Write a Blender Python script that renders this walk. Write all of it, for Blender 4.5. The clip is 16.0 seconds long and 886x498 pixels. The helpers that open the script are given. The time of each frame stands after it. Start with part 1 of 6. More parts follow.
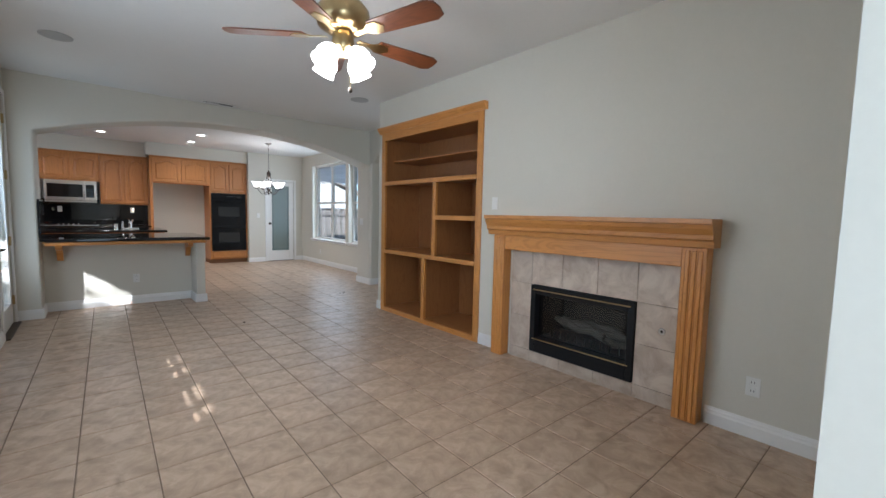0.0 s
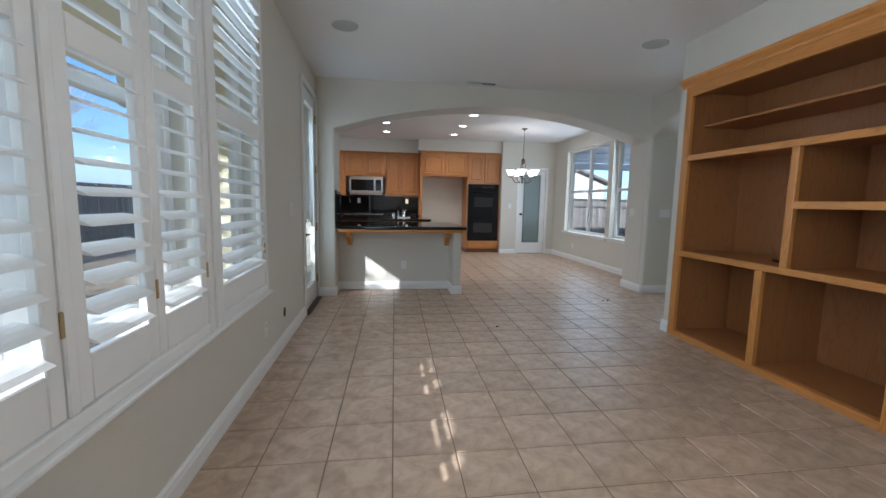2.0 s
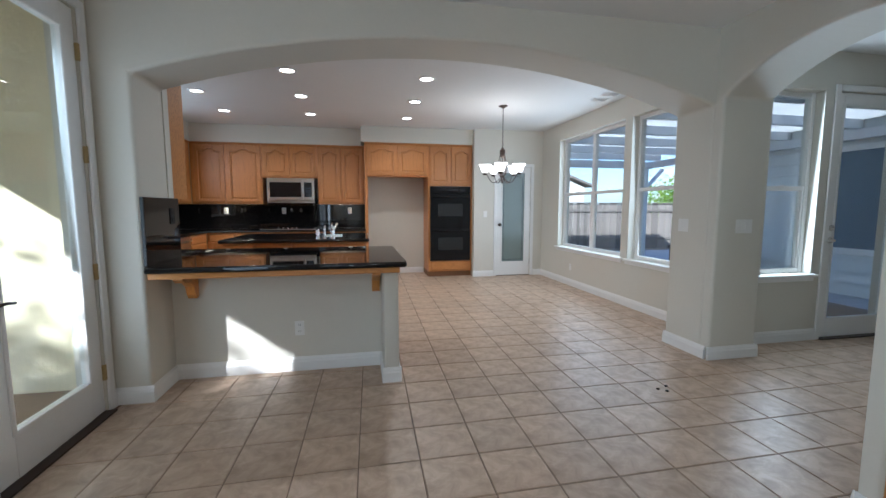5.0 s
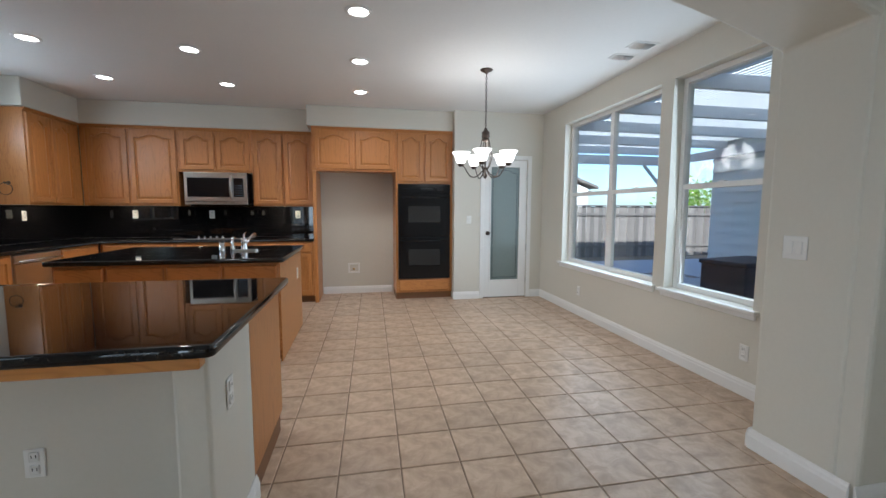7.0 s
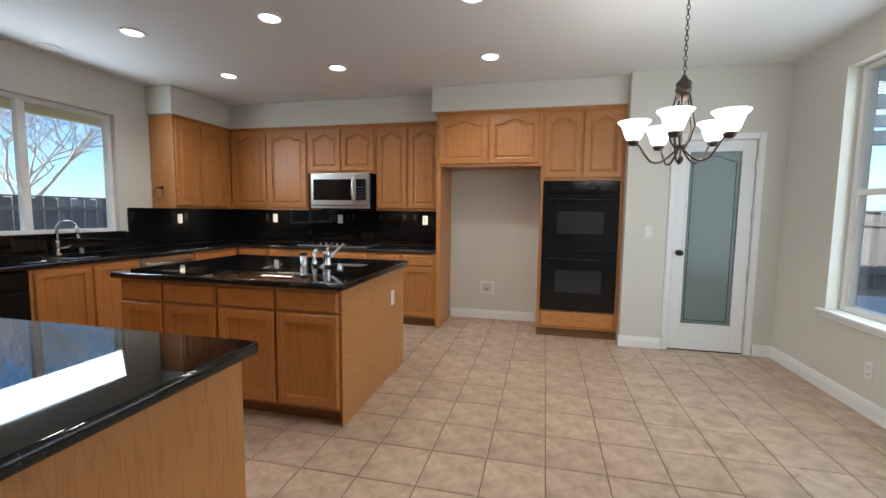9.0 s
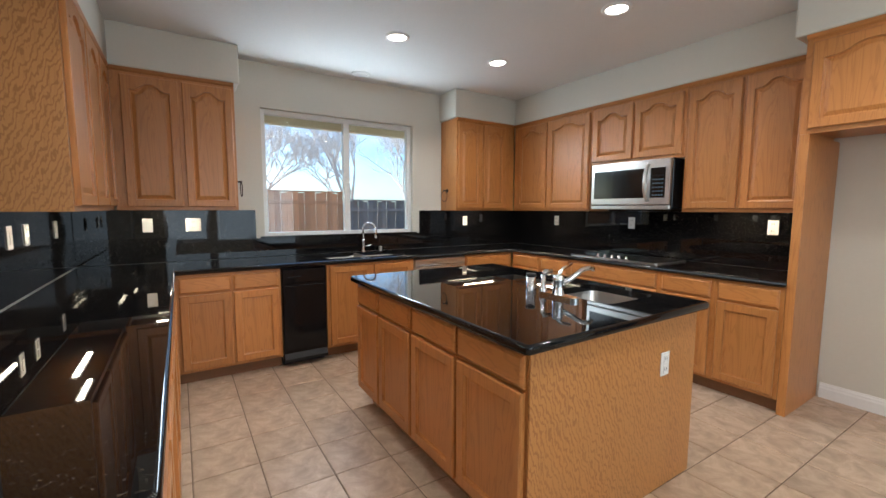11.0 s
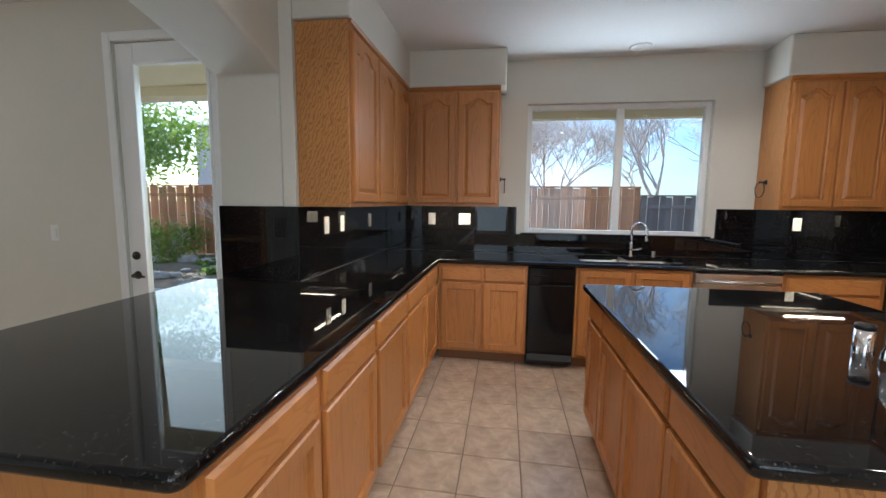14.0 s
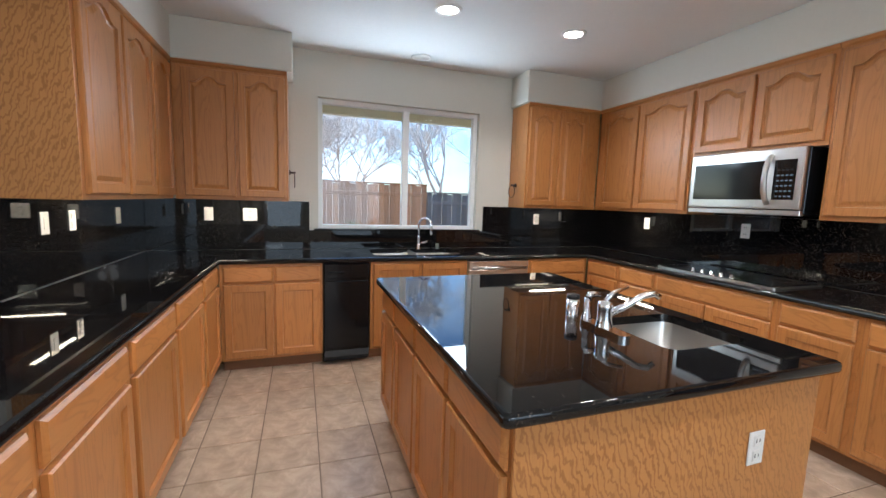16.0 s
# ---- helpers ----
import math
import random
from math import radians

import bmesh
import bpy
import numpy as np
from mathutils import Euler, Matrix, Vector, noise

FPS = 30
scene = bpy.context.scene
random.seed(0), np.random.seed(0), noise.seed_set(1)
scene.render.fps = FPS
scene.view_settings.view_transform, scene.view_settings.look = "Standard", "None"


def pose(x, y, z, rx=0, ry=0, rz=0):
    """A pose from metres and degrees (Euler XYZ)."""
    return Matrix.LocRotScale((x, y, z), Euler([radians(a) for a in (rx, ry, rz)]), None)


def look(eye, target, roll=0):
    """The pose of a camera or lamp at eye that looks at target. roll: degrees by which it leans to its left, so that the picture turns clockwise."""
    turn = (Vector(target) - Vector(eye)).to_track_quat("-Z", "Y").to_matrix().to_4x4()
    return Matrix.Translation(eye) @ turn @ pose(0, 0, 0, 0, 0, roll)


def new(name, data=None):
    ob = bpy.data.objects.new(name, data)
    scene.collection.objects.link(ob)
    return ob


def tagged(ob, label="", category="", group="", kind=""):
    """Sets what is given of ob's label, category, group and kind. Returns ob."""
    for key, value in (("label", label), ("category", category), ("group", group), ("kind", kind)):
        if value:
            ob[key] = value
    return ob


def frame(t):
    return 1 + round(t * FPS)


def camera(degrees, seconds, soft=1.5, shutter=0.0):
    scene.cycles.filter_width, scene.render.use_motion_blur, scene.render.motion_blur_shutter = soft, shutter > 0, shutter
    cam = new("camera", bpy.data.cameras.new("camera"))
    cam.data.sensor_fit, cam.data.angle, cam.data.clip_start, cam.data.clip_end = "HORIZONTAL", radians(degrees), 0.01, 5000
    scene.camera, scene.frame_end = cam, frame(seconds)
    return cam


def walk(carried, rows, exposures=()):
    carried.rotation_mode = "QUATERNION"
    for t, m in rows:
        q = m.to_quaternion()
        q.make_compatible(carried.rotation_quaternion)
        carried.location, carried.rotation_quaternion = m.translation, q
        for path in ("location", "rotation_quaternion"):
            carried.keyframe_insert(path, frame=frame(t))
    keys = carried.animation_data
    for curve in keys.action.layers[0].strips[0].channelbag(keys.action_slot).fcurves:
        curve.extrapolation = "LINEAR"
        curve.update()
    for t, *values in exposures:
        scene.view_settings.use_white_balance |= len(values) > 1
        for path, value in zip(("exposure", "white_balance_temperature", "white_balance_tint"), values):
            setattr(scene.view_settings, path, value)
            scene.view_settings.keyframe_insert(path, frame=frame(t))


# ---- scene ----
# the camera and its walk
cam = camera(94.7, 16.0)
PATH = [
    (0, (-0.139, 0.634, 1.282), (1.164, 2.143, 1.119), 1.3),
    (0.5, (-0.081, 0.779, 1.263), (1.053, 2.417, 1.086), 1.7),
    (1, (0.0, 1.032, 1.266), (0.816, 2.846, 1.063), 2.0),
    (1.5, (0.01, 1.37, 1.249), (0.509, 3.293, 1.022), 1.7),
    (2, (0.044, 1.742, 1.232), (0.323, 3.709, 1.006), 1.1),
    (2.5, (0.12, 2.133, 1.258), (0.305, 4.113, 1.044), 0.5),
    (3, (0.186, 2.536, 1.257), (0.381, 4.515, 1.048), 0.1),
    (3.5, (0.337, 2.931, 1.266), (0.546, 4.909, 1.057), -0.0),
    (4, (0.483, 3.327, 1.249), (0.731, 5.3, 1.038), 0.0),
    (4.5, (0.649, 3.742, 1.252), (0.952, 5.708, 1.046), -0.1),
    (5, (0.798, 4.164, 1.292), (1.187, 6.116, 1.093), -0.0),
    (5.2, (0.858, 4.336, 1.293), (1.293, 6.279, 1.107), -0.0),
    (7.5, (1.796, 6.116, 1.331), (2.12, 8.081, 1.141), 0.4),
    (8, (1.97, 6.514, 1.338), (2.077, 8.504, 1.16), 0.7),
    (10.3, (1.988, 7.902, 1.373), (0.72, 9.44, 1.203), 0.5),
    (10.5, (1.961, 8.043, 1.397), (0.553, 9.452, 1.217), 0.5),
    (11, (1.873, 8.348, 1.384), (0.2, 9.427, 1.188), 0.2),
    (11.5, (1.757, 8.619, 1.368), (-0.114, 9.298, 1.169), -0.2),
    (12, (1.653, 8.74, 1.376), (-0.32, 8.993, 1.173), -0.2),
    (12.5, (1.662, 8.758, 1.393), (-0.324, 8.642, 1.188), -0.1),
    (13, (1.704, 8.808, 1.381), (-0.245, 8.41, 1.175), 0.1),
    (13.5, (1.712, 8.836, 1.377), (-0.219, 8.361, 1.163), 0.2),
    (14, (1.694, 8.855, 1.397), (-0.27, 8.556, 1.171), 0.6),
    (14.5, (1.684, 8.868, 1.398), (-0.303, 8.831, 1.171), 1.0),
    (15, (1.679, 8.884, 1.395), (-0.297, 9.1, 1.17), 1.3),
    (15.5, (1.698, 8.9, 1.418), (-0.238, 9.341, 1.181), 1.7),
    (16, (1.69, 8.887, 1.413), (-0.185, 9.542, 1.178), 1.8),
]
walk(cam, [(t, look(eye, target, roll)) for t, eye, target, roll in PATH],
     [(0, 1.15, 5550, 10), (2, 1.0, 5500, 10), (5, 1.22, 5450, 9), (8, 1.15, 5750, 8), (11, 1.6, 5900, 8), (12.5, 1.65, 5500, 9), (14, 1.37, 5750, 9), (16, 1.7, 5650, 9)])

# world, sun and large lights
world = bpy.data.worlds.new("sky")
scene.world = world
world.use_nodes = True
wn, wl = world.node_tree.nodes, world.node_tree.links
SUN_DIR = Vector((-0.98, -1.0, 0.72)).normalized()   # towards the sun
sky = wn.new("ShaderNodeTexSky")
sky.sky_type, sky.sun_disc = "NISHITA", False
sky.sun_elevation = math.asin(SUN_DIR.z)
sky.sun_rotation = math.atan2(SUN_DIR.x, SUN_DIR.y)
wtc = wn.new("ShaderNodeTexCoord")
wmap = wn.new("ShaderNodeMapping")
wmap.inputs["Scale"].default_value = (1, 1, 2.6)
wcl = wn.new("ShaderNodeTexNoise")
wcl.inputs["Scale"].default_value, wcl.inputs["Detail"].default_value = 2.6, 7
wcr = wn.new("ShaderNodeValToRGB")
wcr.color_ramp.elements[0].position, wcr.color_ramp.elements[1].position = 0.50, 0.74
wmx = wn.new("ShaderNodeMix")
wmx.data_type = "RGBA"
wmx.inputs[7].default_value = (6.5, 6.3, 6.1, 1)
wl.new(wtc.outputs["Generated"], wmap.inputs[0])
wl.new(wmap.outputs[0], wcl.inputs["Vector"])
wl.new(wcl.outputs[0], wcr.inputs[0])
wl.new(wcr.outputs[0], wmx.inputs[0])
wl.new(sky.outputs[0], wmx.inputs[6])
wtn = wn.new("ShaderNodeMix")
wtn.data_type, wtn.blend_type = "RGBA", "MULTIPLY"
wtn.inputs[0].default_value = 1.0
wtn.inputs[7].default_value = (0.72, 0.88, 1.1, 1)
wl.new(wmx.outputs[2], wtn.inputs[6])
wl.new(wtn.outputs[2], wn["Background"].inputs[0])
wn["Background"].inputs[1].default_value = 0.11
sun_data = bpy.data.lights.new("sun", "SUN")
sun_data.energy, sun_data.angle, sun_data.color = 4.6, radians(0.5), (1, 0.95, 0.87)
sun = new("sun", sun_data)
sun.matrix_world = look(SUN_DIR * 50, (0, 0, 0))


def area_lamp(name, at, to, w, h, power, color=(1, 1, 1)):
    """A lamp added at a window to strengthen the sky's light there."""
    d = bpy.data.lights.new(name, "AREA")
    d.shape, d.size, d.size_y, d.energy, d.color = "RECTANGLE", w, h, power, color
    o = new(name, d)
    o.matrix_world = look(at, to)
    return o


def spot_lamp(name, at, power, angle, color, radius=0.06, blend=0.6):
    d = bpy.data.lights.new(name, "SPOT")
    d.energy, d.spot_size, d.spot_blend, d.color, d.shadow_soft_size = power, radians(angle), blend, color, radius
    o = new(name, d)
    o.matrix_world = look(at, (at[0], at[1] + 1e-4, 0))
    return o


def point_lamp(name, at, power, color, radius):
    d = bpy.data.lights.new(name, "POINT")
    d.energy, d.color, d.shadow_soft_size = power, color, radius
    o = new(name, d)
    o.location = at
    return o


XL, XR = -0.81, 2.81          # living room walls
DAY = (0.82, 0.94, 1.0)
WARM = (1.0, 0.92, 0.81)
area_lamp("window_light_dining", (4.30, 9.97, 1.52), (0, 9.97, 1.5), 1.75, 1.75, 9, DAY)
area_lamp("window_light_kitchen", (-2.395, 9.85, 2.17), (0, 9.85, 1.75), 1.55, 0.28, 7, DAY)
area_lamp("window_light_door", (-0.85, 6.63, 1.3), (3, 6.63, 1.5), 0.5, 1.7, 2.6, DAY)
area_lamp("window_light_dining", (4.30, 8.49, 1.52), (0, 8.49, 1.3), 0.85, 1.75, 4.5, DAY)
area_lamp("window_light_hall", (4.76, 7.36, 1.5), (4.76, 0, 1.2), 0.55, 1.6, 9, DAY)
# fill added on the room side of the shutters, for east wall and ceiling
area_lamp("window_light_living", (XL + 0.075, 2.9, 1.58), (3, 2.9, 1.75), 1.6, 1.8, 6.2, DAY)
area_lamp("window_light_living", (XL + 0.075, 4.26, 1.58), (3, 4.26, 1.75), 0.72, 1.8, 2.7, DAY)
# weaker fill added behind the shutters to brighten the louvres
area_lamp("window_light_outer", (-0.84, 2.9, 1.58), (3, 2.9, 1.5), 1.65, 1.8, 2.4, DAY)
area_lamp("window_light_outer", (-0.84, 4.26, 1.58), (3, 4.26, 1.5), 0.74, 1.8, 1.0, DAY)
# added for an unseen entry window; brightens the jamb and the living room
area_lamp("window_light_entry", (-0.84, -1.2, 1.5), (3, -1.2, 1.4), 1.9, 1.7, 42, DAY)
DOWNLIGHTS = [(x, y) for x in (-1.17, 0.06, 1.545) for y in (8.86, 9.87, 10.91) if (x, y) != (-1.17, 8.86)]
for x, y in DOWNLIGHTS:
    spot_lamp("downlight_lamp", (x, y, 2.70), 10.5, 150, WARM, 0.05)
CHANDELIER = (2.805, 9.855)
point_lamp("chandelier_lamp", (CHANDELIER[0], CHANDELIER[1], 1.96), 5.0, WARM, 0.16)
FAN = (0.985, 2.845)
point_lamp("fan_lamp", (FAN[0], FAN[1], 2.02), 8.0, WARM, 0.14)


# materials
def nodes_of(m):
    m.use_nodes = True
    return m.node_tree.nodes, m.node_tree.links, m.node_tree.nodes["Principled BSDF"]


def coords(n, l, scale=(1, 1, 1), kind="Object"):
    tc, mp = n.new("ShaderNodeTexCoord"), n.new("ShaderNodeMapping")
    mp.inputs["Scale"].default_value = scale
    l.new(tc.outputs[kind], mp.inputs[0])
    return mp.outputs[0]


def noise_tex(n, l, vec, scale, detail=4, rough=0.55, distortion=0.0):
    t = n.new("ShaderNodeTexNoise")
    for k, v in (("Scale", scale), ("Detail", detail), ("Roughness", rough), ("Distortion", distortion)):
        t.inputs[k].default_value = v
    l.new(vec, t.inputs["Vector"])
    return t.outputs[0]


def ramp(n, l, fac, stops):
    r = n.new("ShaderNodeValToRGB")
    e = r.color_ramp.elements
    while len(e) < len(stops):
        e.new(0.5)
    for k, (p, c) in enumerate(stops):
        e[k].position, e[k].color = p, (*c, 1)
    l.new(fac, r.inputs[0])
    return r.outputs[0]


def mixc(n, l, fac, a, b, blend="MIX"):
    m = n.new("ShaderNodeMix")
    m.data_type, m.blend_type = "RGBA", blend
    if isinstance(fac, float):
        m.inputs[0].default_value = fac
    else:
        l.new(fac, m.inputs[0])
    for i, v in ((6, a), (7, b)):
        if isinstance(v, tuple):
            m.inputs[i].default_value = (*v, 1)
        else:
            l.new(v, m.inputs[i])
    return m.outputs[2]


def bump(n, l, b, height, strength, distance):
    u = n.new("ShaderNodeBump")
    u.inputs["Strength"].default_value, u.inputs["Distance"].default_value = strength, distance
    l.new(height, u.inputs["Height"])
    l.new(u.outputs[0], b.inputs["Normal"])


def plain(name, c1, c2, rough, metal=0.0, big=1.5, fine=60.0, relief=0.15, depth=0.002, coat=0.0, spec=0.5):
    """A surface that varies at two scales between two colours, with fine relief."""
    m = bpy.data.materials.new(name)
    n, l, b = nodes_of(m)
    v = coords(n, l)
    f1, f2 = noise_tex(n, l, v, big, 5), noise_tex(n, l, v, fine, 3)
    col = mixc(n, l, f1, c1, c2)
    col = mixc(n, l, 0.25, col, ramp(n, l, f2, [(0.35, c1), (0.65, c2)]))
    l.new(col, b.inputs["Base Color"])
    b.inputs["Roughness"].default_value, b.inputs["Metallic"].default_value = rough, metal
    b.inputs["Coat Weight"].default_value = coat
    b.inputs["Specular IOR Level"].default_value = spec
    if relief:
        bump(n, l, b, f2, relief, depth)
    return m


def oak(name, axis, light, dark, rough=0.38, figure=5.0, stretch=0.13, pore=0.26):
    """Varnished oak: cathedral figure and short pores along one axis."""
    m = bpy.data.materials.new(name)
    n, l, b = nodes_of(m)
    s1, s2 = [figure] * 3, [90.0, 90.0, 90.0]
    s1[axis], s2[axis] = figure * stretch, 3.0
    v1, v2 = coords(n, l, s1), coords(n, l, s2)
    w = noise_tex(n, l, v1, 1.6, 3, 0.5, 0.8)
    rings = n.new("ShaderNodeMath")
    rings.operation = "PINGPONG"
    rings.inputs[1].default_value = 0.045
    l.new(w, rings.inputs[0])
    rn = n.new("ShaderNodeMath")
    rn.operation = "MULTIPLY"
    rn.inputs[1].default_value = 22.0
    l.new(rings.outputs[0], rn.inputs[0])
    pores = noise_tex(n, l, v2, 1.0, 3, 0.6)
    col = ramp(n, l, rn.outputs[0], [(0.0, tuple(0.5 * p + 0.5 * q for p, q in zip(light, dark))), (0.38, light), (1.0, light)])
    col = mixc(n, l, ramp(n, l, pores, [(0.30, (pore,) * 3), (0.50, (0.0,) * 3)]), col, dark)
    oi = n.new("ShaderNodeObjectInfo")
    hs = n.new("ShaderNodeHueSaturation")
    mr = n.new("ShaderNodeMapRange")
    mr.inputs[3].default_value, mr.inputs[4].default_value = 0.88, 1.10
    l.new(oi.outputs["Random"], mr.inputs[0])
    l.new(mr.outputs[0], hs.inputs["Value"])
    l.new(col, hs.inputs["Color"])
    l.new(hs.outputs[0], b.inputs["Base Color"])
    b.inputs["Roughness"].default_value = rough
    b.inputs["Coat Weight"].default_value, b.inputs["Coat Roughness"].default_value = 0.2, 0.3
    bump(n, l, b, pores, 0.12, 0.0012)
    return m


def flamed(name, light, dark):
    """Oak veneer with a close, wavy upright figure."""
    m = bpy.data.materials.new(name)
    n, l, b = nodes_of(m)
    w = n.new("ShaderNodeTexWave")
    w.wave_type, w.bands_direction = "BANDS", "DIAGONAL"
    for k, v in (("Scale", 26.0), ("Distortion", 10.0), ("Detail", 2.5), ("Detail Scale", 1.3), ("Detail Roughness", 0.6)):
        w.inputs[k].default_value = v
    l.new(coords(n, l, (1.0, 1.0, 0.45)), w.inputs["Vector"])
    pores = noise_tex(n, l, coords(n, l, (90, 90, 4)), 1.0, 3, 0.6)
    big = noise_tex(n, l, coords(n, l, (3, 3, 0.6)), 1.0, 3)
    col = ramp(n, l, w.outputs["Fac"], [(0.05, dark), (0.40, light), (1.0, light)])
    col = mixc(n, l, ramp(n, l, big, [(0.45, (0.0,) * 3), (0.7, (0.55,) * 3)]), col, light)
    col = mixc(n, l, ramp(n, l, pores, [(0.30, (0.35,) * 3), (0.50, (0.0,) * 3)]), col, dark)
    l.new(col, b.inputs["Base Color"])
    b.inputs["Roughness"].default_value = 0.38
    b.inputs["Coat Weight"].default_value, b.inputs["Coat Roughness"].default_value = 0.2, 0.3
    bump(n, l, b, pores, 0.12, 0.0012)
    return m


def leaf_mat(name, c1, c2):
    """Thin leaves that let part of the daylight through."""
    m = plain(name, c1, c2, 0.6, big=2.0, fine=9, relief=0.0)
    n, l, b = nodes_of(m)
    t, x = n.new("ShaderNodeBsdfTranslucent"), n.new("ShaderNodeMixShader")
    l.new(b.inputs["Base Color"].links[0].from_socket, t.inputs[0])
    x.inputs[0].default_value = 0.5
    l.new(b.outputs[0], x.inputs[1])
    l.new(t.outputs[0], x.inputs[2])
    l.new(x.outputs[0], n["Material Output"].inputs[0])
    return m


def clear_glass(name, tint=(0.95, 0.98, 0.98)):
    m = bpy.data.materials.new(name)
    n, l, b = nodes_of(m)
    n.remove(b)
    t, g, f, x, p, q = (n.new("ShaderNode" + k) for k in ("BsdfTransparent", "BsdfGlossy", "LayerWeight", "MixShader", "Math", "Math"))
    t.inputs[0].default_value = (*tint, 1)
    g.inputs["Roughness"].default_value = 0.02
    f.inputs[0].default_value = 0.5
    p.operation, p.inputs[1].default_value = "POWER", 4.0
    q.operation, q.inputs[1].default_value, q.inputs[2].default_value = "MULTIPLY_ADD", 0.6, 0.035
    l.new(f.outputs["Facing"], p.inputs[0])
    l.new(p.outputs[0], q.inputs[0])
    l.new(q.outputs[0], x.inputs[0])
    l.new(t.outputs[0], x.inputs[1])
    l.new(g.outputs[0], x.inputs[2])
    l.new(x.outputs[0], n["Material Output"].inputs[0])
    return m


def glow(name, color, strength):
    m = bpy.data.materials.new(name)
    n, l, b = nodes_of(m)
    b.inputs["Base Color"].default_value = (0.9, 0.88, 0.85, 1)
    b.inputs["Emission Color"].default_value = (*color, 1)
    b.inputs["Emission Strength"].default_value = strength
    return m


def granite():
    m = bpy.data.materials.new("black_granite")
    n, l, b = nodes_of(m)
    v = coords(n, l)
    vor = n.new("ShaderNodeTexVoronoi")
    vor.inputs["Scale"].default_value = 130
    l.new(v, vor.inputs["Vector"])
    big = noise_tex(n, l, v, 6, 4)
    speck = noise_tex(n, l, v, 110, 4, 0.7)
    col = ramp(n, l, speck, [(0.52, (0.0025, 0.0025, 0.003)), (0.62, (0.022, 0.020, 0.020)), (0.74, (0.16, 0.12, 0.07))])
    col = mixc(n, l, ramp(n, l, vor.outputs["Distance"], [(0.03, (0.5,) * 3), (0.10, (0,) * 3)]), col, (0.15, 0.11, 0.06))
    col = mixc(n, l, ramp(n, l, big, [(0.4, (0.0,) * 3), (0.7, (0.5,) * 3)]), col, (0.006, 0.006, 0.007))
    l.new(col, b.inputs["Base Color"])
    b.inputs["Specular IOR Level"].default_value = 0.40
    l.new(ramp(n, l, big, [(0.3, (0.015,) * 3), (0.7, (0.035,) * 3)]), b.inputs["Roughness"])
    return m


def tile_mat(name, cols, big=7.0, rough=0.36):
    m = bpy.data.materials.new(name)
    n, l, b = nodes_of(m)
    v = coords(n, l)
    oi = n.new("ShaderNodeObjectInfo")
    f = noise_tex(n, l, v, big, 6, 0.62, 0.6)
    g = noise_tex(n, l, v, 2.0, 3)
    h = noise_tex(n, l, v, 90, 3)
    col = ramp(n, l, f, [(0.34, cols[0]), (0.5, cols[1]), (0.62, cols[2])])
    col = mixc(n, l, ramp(n, l, g, [(0.4, (0,) * 3), (0.75, (0.35,) * 3)]), col, cols[0])
    hs = n.new("ShaderNodeHueSaturation")
    mr = n.new("ShaderNodeMapRange")
    mr.inputs[3].default_value, mr.inputs[4].default_value = 0.92, 1.07
    l.new(oi.outputs["Random"], mr.inputs[0])
    l.new(mr.outputs[0], hs.inputs["Value"])
    l.new(col, hs.inputs["Color"])
    l.new(hs.outputs[0], b.inputs["Base Color"])
    l.new(ramp(n, l, f, [(0.3, (rough + 0.08,) * 3), (0.7, (rough - 0.04,) * 3)]), b.inputs["Roughness"])
    bump(n, l, b, h, 0.10, 0.002)
    return m


def boards_mat(name, light, dark):
    m = bpy.data.materials.new(name)
    n, l, b = nodes_of(m)
    v = coords(n, l, (40, 40, 1.5))
    f, g = noise_tex(n, l, v, 1.0, 4), noise_tex(n, l, coords(n, l), 0.8, 4)
    oi = n.new("ShaderNodeObjectInfo")
    col = mixc(n, l, f, light, dark)
    col = mixc(n, l, ramp(n, l, g, [(0.4, (0,) * 3), (0.7, (0.6,) * 3)]), col, dark)
    hs = n.new("ShaderNodeHueSaturation")
    mr = n.new("ShaderNodeMapRange")
    mr.inputs[3].default_value, mr.inputs[4].default_value = 0.7, 1.2
    l.new(oi.outputs["Random"], mr.inputs[0])
    l.new(mr.outputs[0], hs.inputs["Value"])
    l.new(col, hs.inputs["Color"])
    l.new(hs.outputs[0], b.inputs["Base Color"])
    b.inputs["Roughness"].default_value = 0.75
    bump(n, l, b, f, 0.3, 0.003)
    return m


PAINT = plain("wall_paint", (0.62, 0.59, 0.515), (0.66, 0.63, 0.555), 0.6, fine=45, relief=0.25, depth=0.0025)
CEIL = plain("ceiling_paint", (0.74, 0.73, 0.71), (0.79, 0.78, 0.76), 0.75, fine=40, relief=0.3, depth=0.003)
TRIM = plain("white_trim_paint", (0.78, 0.77, 0.75), (0.83, 0.82, 0.80), 0.35, relief=0.05, depth=0.001)
SHUT = plain("white_shutter_paint", (0.80, 0.80, 0.78), (0.84, 0.84, 0.82), 0.4, relief=0.04, depth=0.001)
GRILLE = plain("grey_speaker_mesh", (0.42, 0.42, 0.41), (0.50, 0.50, 0.49), 0.7, fine=200, relief=0.4)
PLASTIC = plain("white_plastic", (0.76, 0.75, 0.72), (0.80, 0.79, 0.76), 0.35, relief=0.0)
CAB_L, CAB_D = (0.475, 0.195, 0.052), (0.31, 0.112, 0.026)
CAB_V, CAB_H, CAB_Y = oak("honey_oak_upright", 2, CAB_L, CAB_D), oak("honey_oak_across", 0, CAB_L, CAB_D), oak("honey_oak_along", 1, CAB_L, CAB_D)
OAK_L, OAK_D = (0.60, 0.26, 0.060), (0.38, 0.14, 0.028)
FLAME = flamed("flamed_oak_panel", (0.50, 0.222, 0.065), (0.345, 0.135, 0.034))
